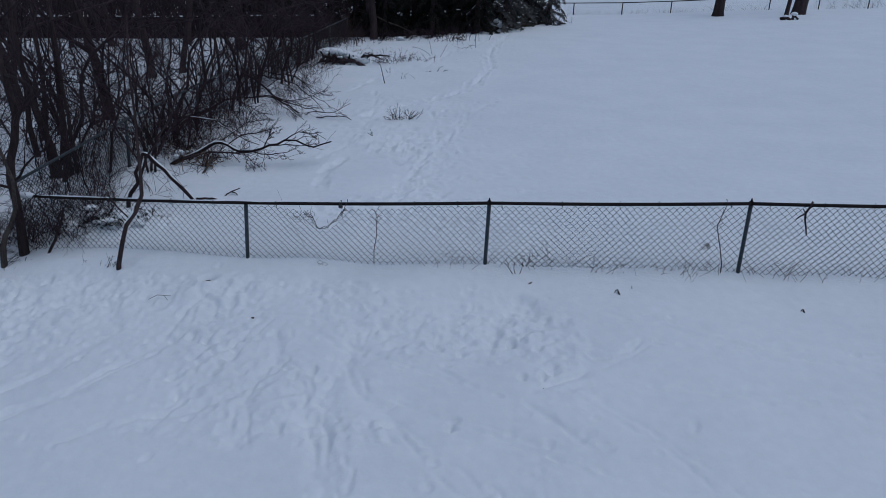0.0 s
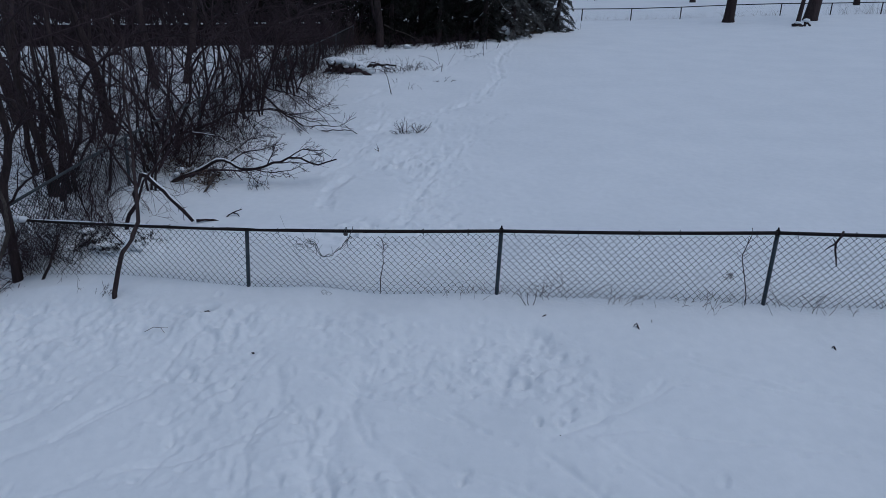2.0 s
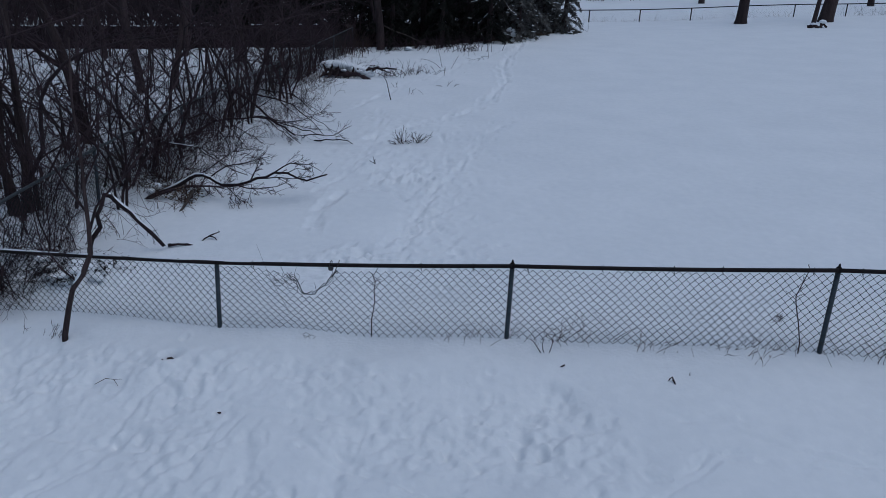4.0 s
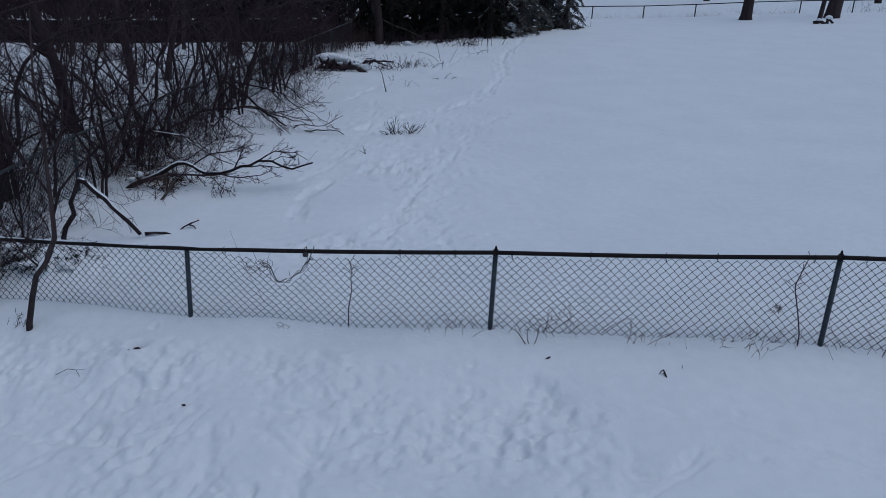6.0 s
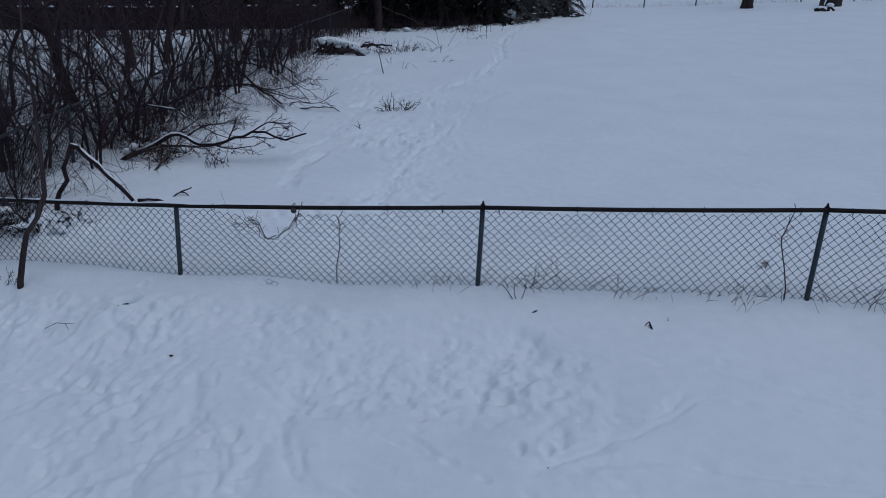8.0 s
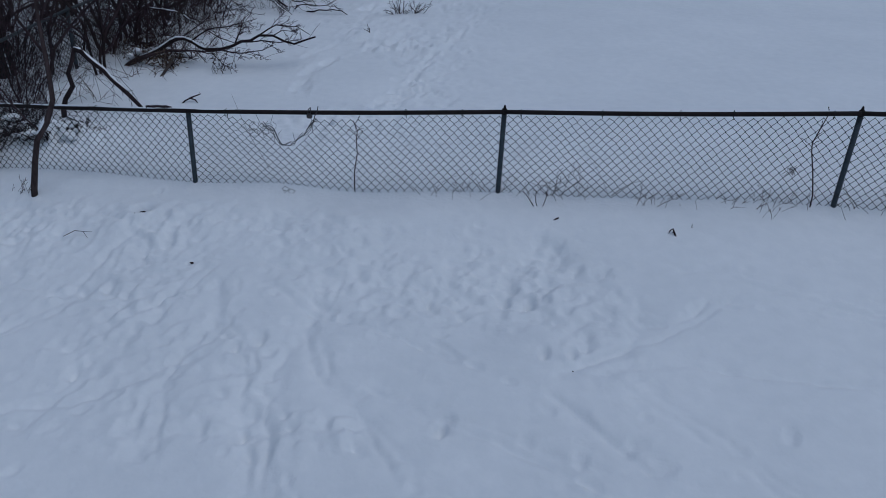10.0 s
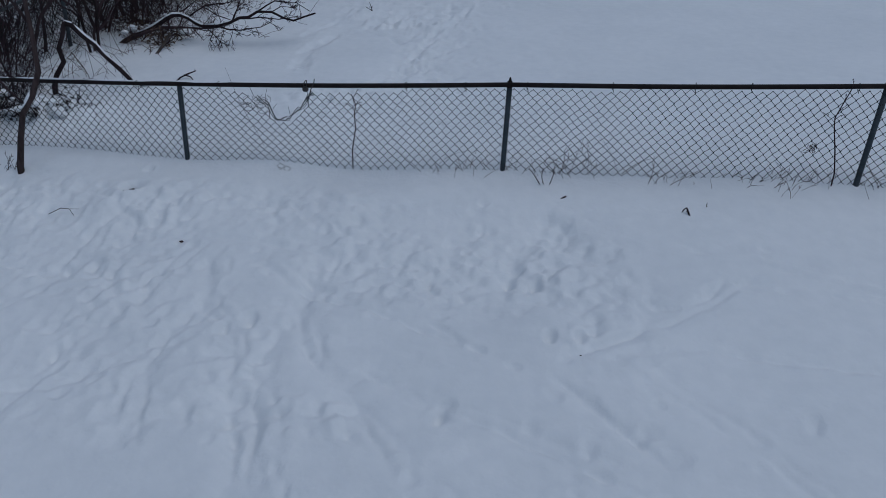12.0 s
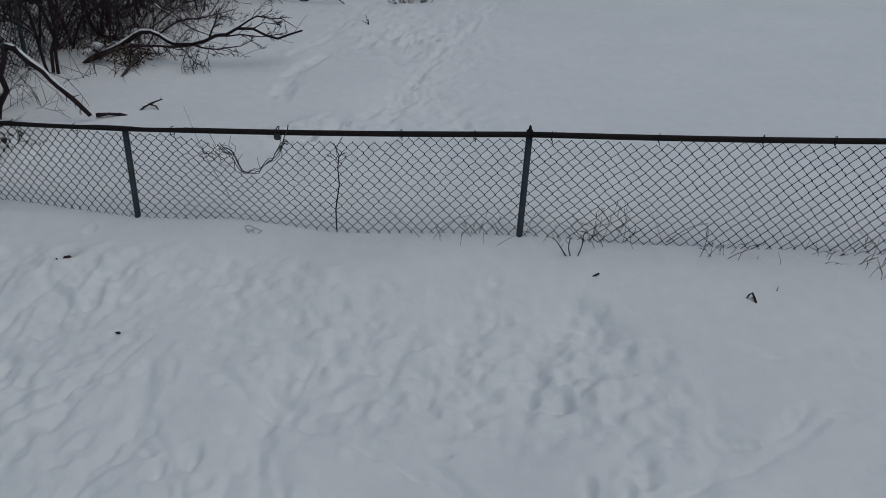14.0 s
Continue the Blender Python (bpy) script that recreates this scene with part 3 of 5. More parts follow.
# ---------------------------------------------------------------- the side fence, running away along the thicket
def side_fence():
    rng = random.Random(22)
    fence = empty("chain_link_fence", (0, 0, 0), "grey chain-link fence overgrown by bare brush", "fence")
    sx = lambda s: -6.52 - 0.008 * (s - 8.8)
    rail_z = lambda s: gz(sx(s), s) + 0.84 + (0.1 if s < 9.5 else 0)
    posts = [8.86 + 3.05 * k for k in range(8)]
    for s in posts[1:]:
        fence_post(fence, sx(s), s, gz(sx(s), s) - 0.4, rail_z(s) + 0.01, 0.026, POST_STEEL, cap=GREY_RAIL)
    for a, b in zip(posts, posts[1:]):
        rail = Soup()
        rail.tube([(sx(a + (b - a) * i / 4), a + (b - a) * i / 4, rail_z(a) + (rail_z(b) - rail_z(a)) * i / 4) for i in range(5)], [0.021] * 5, 10)
        part("top_rail", rail, GREY_RAIL, fence, "pale galvanised top rail")
        zt = lambda s: rail_z(a) + (rail_z(b) - rail_z(a)) * (s - a) / (b - a) - 0.03
        part("wire_mesh", chain_mesh(a, b, zt, lambda s: gz(sx(s), s) - 0.08, lambda s: (sx(s), s), rng, wire=0.0036, plain=a > 13), WIRE, fence, kind="stuff")
        cap = Soup()
        snow_line(cap, [Vector((sx(s), s, zt(s) + 0.035)) for s in (a, (a + b) / 2, b)], [0.02] * 3, lift=0.4, wide=0.35, f0=0.1 + 0.4 * rng.random(), f1=0.6 + 0.2 * rng.random())
        part("snow", cap, SNOW_CAP, fence)


side_fence()


# ---------------------------------------------------------------- the far fence across the field
def far_fence():
    rng = random.Random(23)
    fence = empty("chain_link_fence", (0, 0, 0), "thin dark chain-link fence at the far edge of the snowfield", "fence")
    posts = [3.78 - 2.87 * 2 + 2.87 * k for k in range(15)]
    fy = lambda x: 44.6 + 0.06 * x
    rail_z = lambda x: gz(x, fy(x)) + 0.67
    for x in posts:
        fence_post(fence, x, fy(x), gz(x, fy(x)) - 0.4, rail_z(x), 0.032, RAIL_STEEL)
    for a, b in zip(posts, posts[1:]):
        rail = Soup()
        rail.tube([(a, fy(a), rail_z(a)), ((a + b) / 2, fy((a + b) / 2), (rail_z(a) + rail_z(b)) / 2), (b, fy(b), rail_z(b))], [0.026] * 3, 8)
        part("top_rail", rail, RAIL_STEEL, fence)
        zt = lambda s: rail_z(a) + (rail_z(b) - rail_z(a)) * (s - a) / (b - a) - 0.03
        part("wire_mesh", chain_mesh(a, b, zt, lambda s: gz(s, fy(s)) - 0.05, lambda s: (s, fy(s)), rng, diamond=0.14, wire=0.0009, plain=True), WIRE, fence, kind="stuff")


far_fence()


# ---------------------------------------------------------------- trees and brush
def tree(name, x, y, height, radius, lean, seed, label, limbs=5, first=0.35, levels=2, per=5, mat=None, group="", bend=0.07, flare=1.15, limb_len=0.42, category="tree"):
    """A bare tree: a tapered trunk with a flared foot, limbs, and twigs hung on the limbs."""
    rng = random.Random(seed)
    z = gz(x, y)
    t = empty(name, (x, y, z), label, category, group)
    pts = [Vector((0, 0, -0.35))] + wander((0, 0, 0), (lean[0], lean[1], 1), height, rng, 12, bend, 0.03)
    s = Soup()
    radii = [radius * flare * 1.1, radius * flare] + [radius * (1 - 0.75 * i / 11) for i in range(12)]
    radii = radii[:len(pts)]
    first_up = pts[1].lerp(pts[2], 0.3)
    pts2, radii2 = pts[:2] + [first_up] + pts[2:], radii[:2] + [radius * 1.08] + radii[2:]
    s.tube(pts2, radii2, 10)
    part("trunk", s, mat or BARK_BIG, t)
    twigs = Soup()
    for k in range(limbs):
        f = first + (0.97 - first) * (k + rng.random() * 0.7) / limbs
        p, d = along(pts, f)
        a = rng.uniform(0, 6.28)
        way = d * 0.6 + Vector((math.cos(a), math.sin(a), rng.uniform(-0.1, 0.5)))
        rr = radius * (1 - 0.75 * f) * 0.6
        lp = wander(p, way, height * limb_len * rng.uniform(0.6, 1.1), rng, 7, 0.16, 0.04)
        ls = Soup()
        ls.tube(lp, taper(8, rr, rr * 0.25), 6)
        part("limb", ls, mat or BARK, t)
        twig_tree(twigs, lp, rr, rng, levels, per, ratio=0.45)
    if twigs.v:
        part("crown", twigs, TWIG, t, kind="stuff")
    return t


def shrub_kind(seed, stems, height, label, spread=0.35, arch=-0.02, per=6, levels=2, r=0.016):
    """A clump of bare stems from one root."""
    rng = random.Random(seed)
    t = empty("bare_shrub", (0, 0, 0), label, "shrub", "bare shrubs of the thicket")
    twigs = Soup()
    for k in range(stems):
        a = rng.uniform(0, 6.28)
        way = (math.cos(a) * spread * rng.random(), math.sin(a) * spread * rng.random(), 1)
        h = height * rng.uniform(0.6, 1.05)
        off = (math.cos(a) * 0.12 * rng.random(), math.sin(a) * 0.12 * rng.random(), -0.15)
        pts = wander(off, way, h, rng, 10, 0.21, arch)
        rr = r * rng.uniform(0.6, 1.4)
        s = Soup()
        s.tube(pts, taper(11, rr * 0.72, rr * 0.25), 5)
        part("stem", s, BARK, t)
        twig_tree(twigs, pts, rr, rng, levels, per, spread=0.95, ratio=0.42, lift=0.02, start=0.12)
    part("crown", twigs, TWIG, t, kind="stuff")
    return t


def at_ground(x, y, turn=0.0, size=1.0, sink=0.0):
    return pose(x, y, gz(x, y) - sink, 0, 0, turn) @ Matrix.Scale(size, 4)


def thicket():
    rng = random.Random(31)
    kinds = [shrub_kind(100 + k, *spec) for k, spec in enumerate([
        (4, 3.2, "clump of dark bare stems growing from snow", 0.6, -0.01, 7), (4, 2.5, "clump of bare twiggy stems", 0.8, -0.02, 8),
        (3, 4.4, "tall thin bare saplings in one clump", 0.45, 0.0, 7, 2, 0.024), (6, 1.9, "low tangled bare brush over snow", 1.0, -0.06, 8, 2, 0.01),
        (3, 3.8, "leaning dark bare stems of a shrub", 0.9, 0.02, 7, 2, 0.026), (8, 1.3, "knee-high bare brush with fine twigs", 1.1, -0.08, 7, 2, 0.008)])]
    spots = []
    # along the side fence, a broken belt on both sides of it
    for k in range(46):
        y = 9.8 + 17.5 * ((k + rng.random()) / 46) ** 1.05
        x = -6.5 + rng.gauss(-0.2, 0.75)
        if x > -5.0 or (x > -6.2 and y < 11.5):
            x = -6.2 - rng.random()
        if 20.5 < y < 25.5:
            x = min(x, -6.9)
        spots.append((x, y))
    # the wood beyond
    for k in range(36):
        y = rng.uniform(10.5, 30)
        spots.append((rng.uniform(-9 - 0.42 * y, -7.2), y))
    spots = [p for i, p in enumerate(spots) if p[1] > 12.5 or i % 2]
    spots += [(-5.9, 9.6), (-6.1, 9.9), (-7.1, 8.7), (-7.3, 9.4), (-5.9, 10.3), (-7.7, 9.0), (-6.05, 9.2), (-6.95, 8.35), (-6.3, 9.3)]
    near = [(-6.2, 10.0), (-6.4, 9.6), (-5.8, 9.8), (-6.65, 9.1), (-6.9, 8.9), (-7.2, 8.7), (-6.5, 8.95), (-7.5, 8.4), (-6.1, 8.95), (-5.85, 9.0), (-6.3, 8.85), (-6.75, 8.55), (-7.0, 8.2)]
    spots[30:30] = [(-8.2, 30.0), (-7.0, 30.8), (-9.6, 29.6), (-15.5, 21.0), (-17.0, 23.5), (-14.6, 18.5), (-18.5, 25.5), (-16.2, 26.5), (-13.6, 22.0)]
    low = [(-6.95, 11.2), (-7.4, 11.8), (-6.85, 12.1), (-7.0, 10.4), (-7.6, 11.0), (-8.1, 11.8), (-7.2, 12.4), (-8.4, 10.6), (-7.9, 9.9), (-5.8, 12.6), (-6.3, 12.6), (-5.6, 13.2), (-5.9, 13.6), (-6.4, 13.2),
           (-9.2, 13.2), (-10.1, 14.0), (-8.4, 14.2), (-11.2, 14.6), (-9.6, 15.4), (-12.4, 16.6), (-10.6, 16.8), (-8.9, 12.0), (-10.2, 12.6), (-11.8, 15.4), (-7.9, 13.6), (-8.3, 16.4), (-6.7, 13.5), (-5.95, 13.9), (-6.8, 14.4), (-6.1, 14.9), (-6.4, 14.0), (-6.2, 15.3), (-6.9, 12.9)]
    spots[12:12] = low
    for i, (x, y) in enumerate(spots):
        kind = kinds[(3, 5, 1)[i % 3] if x < -7.7 else (3, 5)[i % 2]] if (x, y) in low else kinds[i] if i < len(kinds) else (rng.choice(kinds) if i < len(spots) - 9 else kinds[5 - 2 * (i % 2)])
        m = at_ground(x, y, rng.uniform(0, 360), rng.uniform(0.75, 1.2))
        if i < len(kinds):
            kind.matrix_basis = m
        else:
            copy_thing(kind, m)
    for i, (x, y) in enumerate(near):
        copy_thing(kinds[(5, 3)[i % 2]], at_ground(x, y, rng.uniform(0, 360), rng.uniform(0.6, 0.85)))


thicket()


def crooked_saplings():
    """Bent single stems, as thick as a wrist or a thumb, scattered through the thicket."""
    rng = random.Random(37)
    kinds = []
    for k, (h, r, lean, limbs) in enumerate(((4.2, 0.034, (0.18, 0.0), 5), (3.4, 0.026, (-0.25, 0.1), 4), (3.0, 0.022, (0.4, -0.1), 4), (4.8, 0.04, (-0.1, 0.0), 5), (2.6, 0.018, (0.55, 0.0), 3))):
        t = tree("sapling", 0, 0, h, r, lean, 140 + k, "crooked dark bare sapling among the brush", limbs=limbs, first=0.22, levels=2, per=4, mat=BARK, group="saplings of the thicket", bend=0.16, flare=1.15, limb_len=0.36, category="sapling")
        kinds.append(t)
    n = 44
    for i in range(n):
        y = 11.0 + 13.5 * (i + rng.random()) / n
        x = -6.45 + rng.gauss(-0.25, 0.5) if i % 3 else -7.2 - rng.random() * (1.2 + 0.3 * (y - 10))
        x = min(x, -5.7 if y < 20 else -6.6)
        m = at_ground(x, y, rng.uniform(-50, 50), rng.uniform(0.8, 1.15), 0.02)
        if i < len(kinds):
            kinds[i].matrix_basis = m
        else:
            copy_thing(rng.choice(kinds), m)


crooked_saplings()


def thing(name, soup, mat, label, category, group="", place=(0, 0, 0), kind="", smooth=True):
    ob = new(name, soup if isinstance(soup, bpy.types.Mesh) else soup.mesh(name, mat, smooth))
    ob.matrix_basis = pose(*place)
    return tagged(ob, label, category, group, kind)


def wood():
    """Trunks that stand in and behind the thicket."""
    tree("tree", -8.75, 15.3, 7.5, 0.105, (-0.3, 0.05), 41, "leaning dark trunk of a bare tree in the thicket", limbs=6, first=0.2, bend=0.09)
    for k, (x, y, r, lean) in enumerate([(-7.54, 11.4, 0.062, (-0.13, 0.0)), (-7.66, 11.4, 0.04, (-0.22, 0.1)), (-7.44, 11.52, 0.05, (-0.05, 0.05)), (-7.34, 11.6, 0.033, (0.03, 0.08))]):
        tree("tree", x, y, 6.0, r, lean, 50 + k, "slim dark bare trunk in a close clump", limbs=5, first=0.25, group="clump of slim trunks", flare=1.2)
    tree("tree", -11.4, 16.0, 8.5, 0.145, (-0.16, 0.0), 61, "thick dark trunk of a bare tree", limbs=6, first=0.25)
    tree("tree", -10.35, 20.5, 8.0, 0.115, (-0.16, 0.0), 62, "dark bare tree standing in snow", limbs=6, first=0.25)
    tree("tree", -9.9, 26.6, 8.0, 0.2, (-0.03, 0.0), 63, "thick dark trunk among brush", limbs=6, first=0.2)
    tree("tree", -8.6, 12.4, 7.0, 0.05, (-0.08, 0.02), 64, "dark trunk behind the side fence", limbs=6, first=0.2)
    tree("tree", -5.55, 30.2, 8.0, 0.15, (0.0, 0.0), 65, "dark trunk with shreds of bark before the evergreens", limbs=6, first=0.15)
    rng = random.Random(66)
    for k in range(16):
        y = rng.uniform(18, 36)
        x = rng.uniform(-6 - 0.6 * y, -9.0)
        tree("tree", x, y, rng.uniform(5.5, 8), rng.uniform(0.04, 0.1), (rng.gauss(0, 0.12), rng.gauss(0, 0.1)), 70 + k, "bare tree of the dim wood", limbs=7, first=0.1, per=6, group="trees of the wood", flare=1.25, bend=0.13)


wood()


def undergrowth():
    """Withered stalks and fine twigs of the thicket floor, too many to count, in five stretches."""
    rng = random.Random(95)
    for k in range(5):
        s = Soup()
        for _ in range(250):
            y = 11.2 + 4.0 * k + 4.0 * rng.random()
            x = -6.3 - abs(rng.gauss(0, 2.2 + 0.36 * (y - 9))) if rng.random() < 0.75 else -6.6 + rng.gauss(0, 0.5)
            w = rng.uniform(0.0018, 0.0045) * (1 + 0.035 * (y - 9))
            pts = wander((x, y, gz(x, y) - 0.05), (rng.gauss(0, 0.5), rng.gauss(0, 0.5), 1), rng.uniform(0.4, 1.7), rng, 6, 0.24, -0.04)
            s.tube(pts, taper(7, w, w * 0.4), 3, tip=False)
            for _ in range(4):
                q, d = along(pts, rng.uniform(0.25, 0.95))
                s.tube(wander(q, (rng.gauss(0, 1), rng.gauss(0, 1), rng.uniform(-0.2, 0.9)), rng.uniform(0.12, 0.45), rng, 3, 0.25, 0.0), taper(4, w * 0.6, w * 0.25), 3, tip=False)
        thing("undergrowth", s, TWIG if k % 2 else DRY_GRASS_DARK, "brown withered stalks and fine twigs filling the thicket", "undergrowth", kind="stuff")


undergrowth()


def fence_sapling():
    """The bent sapling that has grown up through the fence line."""
    t = empty("sapling", (0, 0, 0), "bent bare sapling grown against the chain-link fence", "sapling")
    pts = [Vector(p) for p in ((-4.72, 8.11, -0.65), (-4.70, 8.11, -0.35), (-4.62, 8.1, -0.05), (-4.55, 8.1, 0.18), (-4.43, 8.12, 0.36), (-4.335, 8.14, 0.58), (-4.34, 8.16, 0.87), (-4.36, 8.18, 1.16), (-4.37, 8.2, 1.56), (-4.42, 8.22, 2.1), (-4.4, 8.25, 2.7))]
    rad = [0.036, 0.031, 0.028, 0.026, 0.03, 0.024, 0.021, 0.018, 0.015, 0.011, 0.006]
    s = Soup()
    s.tube(pts, rad, 9)
    part("trunk", s, BARK_BIG, t)
    rng = random.Random(81)
    twigs = Soup()
    for path, r in (([(-4.34, 8.16, 0.8), (-4.28, 8.22, 1.05), (-4.13, 8.28, 1.25), (-3.93, 8.33, 1.45), (-3.7, 8.4, 1.62)], 0.016), ([(-4.35, 8.17, 1.0), (-4.55, 8.2, 1.25), (-4.72, 8.15, 1.6), (-4.85, 8.2, 2.0)], 0.014),
                    ([(-4.36, 8.2, 1.3), (-4.22, 8.25, 1.6), (-4.2, 8.3, 2.0), (-4.05, 8.3, 2.4)], 0.011), ([(-4.5, 8.1, 0.28), (-4.62, 8.06, 0.42), (-4.8, 8.05, 0.7), (-4.9, 8.1, 1.1)], 0.01)):
        lp = [Vector(p) for p in path]
        ls = Soup()
        ls.tube(lp, taper(len(lp), r, r * 0.4), 6)
        part("limb", ls, BARK, t)
        twig_tree(twigs, lp, r, rng, 2, 5, ratio=0.4)
    part("crown", twigs, TWIG, t, kind="stuff")
    cap = Soup()
    snow_line(cap, pts[3:6], [0.036, 0.03, 0.03], lift=0.75, wide=0.8, f0=0.05, f1=0.7)
    part("snow", cap, SNOW_CAP, t, "snow caught in the crook")


def corner_trees():
    t = empty("tree", (0, 0, 0), "dark trunk grown into the fence corner", "tree")
    pts = [Vector(p) for p in ((-6.33, 8.62, -1.0), (-6.335, 8.62, -0.55), (-6.34, 8.62, -0.1), (-6.35, 8.62, 0.29), (-6.385, 8.62, 0.52), (-6.355, 8.62, 0.79), (-6.26, 8.62, 1.06), (-6.22, 8.65, 1.4), (-6.4, 8.7, 2.2), (-6.6, 8.7, 3.2), (-6.7, 8.8, 4.4))]
    s = Soup()
    s.tube(pts, [0.075, 0.068, 0.06, 0.055, 0.058, 0.052, 0.05, 0.046, 0.04, 0.032, 0.02][:len(pts)], 9)
    part("trunk", s, BARK_BIG, t)
    rng = random.Random(83)
    twigs = Soup()
    for k in range(9):
        p, d = along(pts, rng.uniform(0.35, 0.95))
        lp = wander(p, (rng.gauss(0, 1), rng.gauss(0, 0.6), rng.uniform(0.2, 1)), rng.uniform(0.9, 1.8), rng, 7, 0.18, 0.02)
        ls = Soup()
        ls.tube(lp, taper(8, 0.02, 0.006), 5)
        part("limb", ls, BARK, t)
        twig_tree(twigs, lp, 0.02, rng, 2, 6, ratio=0.42)
    part("crown", twigs, TWIG, t, kind="stuff")
    cap = Soup()
    blob(cap, (-6.3, 8.76, 0.3), 0.13, 0.06, 0.045, rng)
    part("snow", cap, SNOW_CAP, t, "snow lying in the fork")
    p = empty("sapling", (0, 0, 0), "pale leaning sapling beside the fence corner", "sapling")
    pts = [Vector(q) for q in ((-6.42, 8.3, -1.0), (-6.405, 8.3, -0.62), (-6.4, 8.31, -0.33), (-6.35, 8.32, -0.16), (-6.26, 8.34, 0.0), (-6.18, 8.36, 0.23), (-6.2, 8.4, 0.6), (-6.4, 8.45, 1.1), (-6.35, 8.4, 1.8))]
    s = Soup()
    s.tube(pts, taper(len(pts), 0.045, 0.014), 8)
    part("trunk", s, DEAD_WOOD, p)
    d = empty("sapling", (0, 0, 0), "crooked dark stem against the chain-link mesh", "sapling")
    s = Soup()
    s.tube([Vector(q) for q in ((-5.99, 8.6, -0.7), (-5.98, 8.6, -0.48), (-5.93, 8.6, -0.38), (-5.86, 8.6, -0.27), (-5.8, 8.6, -0.12), (-5.72, 8.6, 0.05), (-5.69, 8.6, 0.18))], taper(7, 0.022, 0.014), 7)
    part("trunk", s, BARK, d)
    tw = Soup()
    twig_tree(tw, pts, 0.03, rng, 2, 8, ratio=0.4, start=0.4)
    part("crown", tw, TWIG, p, kind="stuff")


def crook(path, rng, r):
    """The same line with kinks between its corners."""
    pts = [Vector(path[0])]
    for a, b in zip(path, path[1:]):
        a, b = Vector(a), Vector(b)
        n = max(1, int((b - a).length / 0.14))
        k = min(0.03, 0.5 * r + 0.08 * (b - a).length / n)
        pts += [a.lerp(b, i / n) + Vector((rng.gauss(0, k), rng.gauss(0, k), rng.gauss(0, k))) * 0.6 for i in range(1, n)] + [b]
    return pts


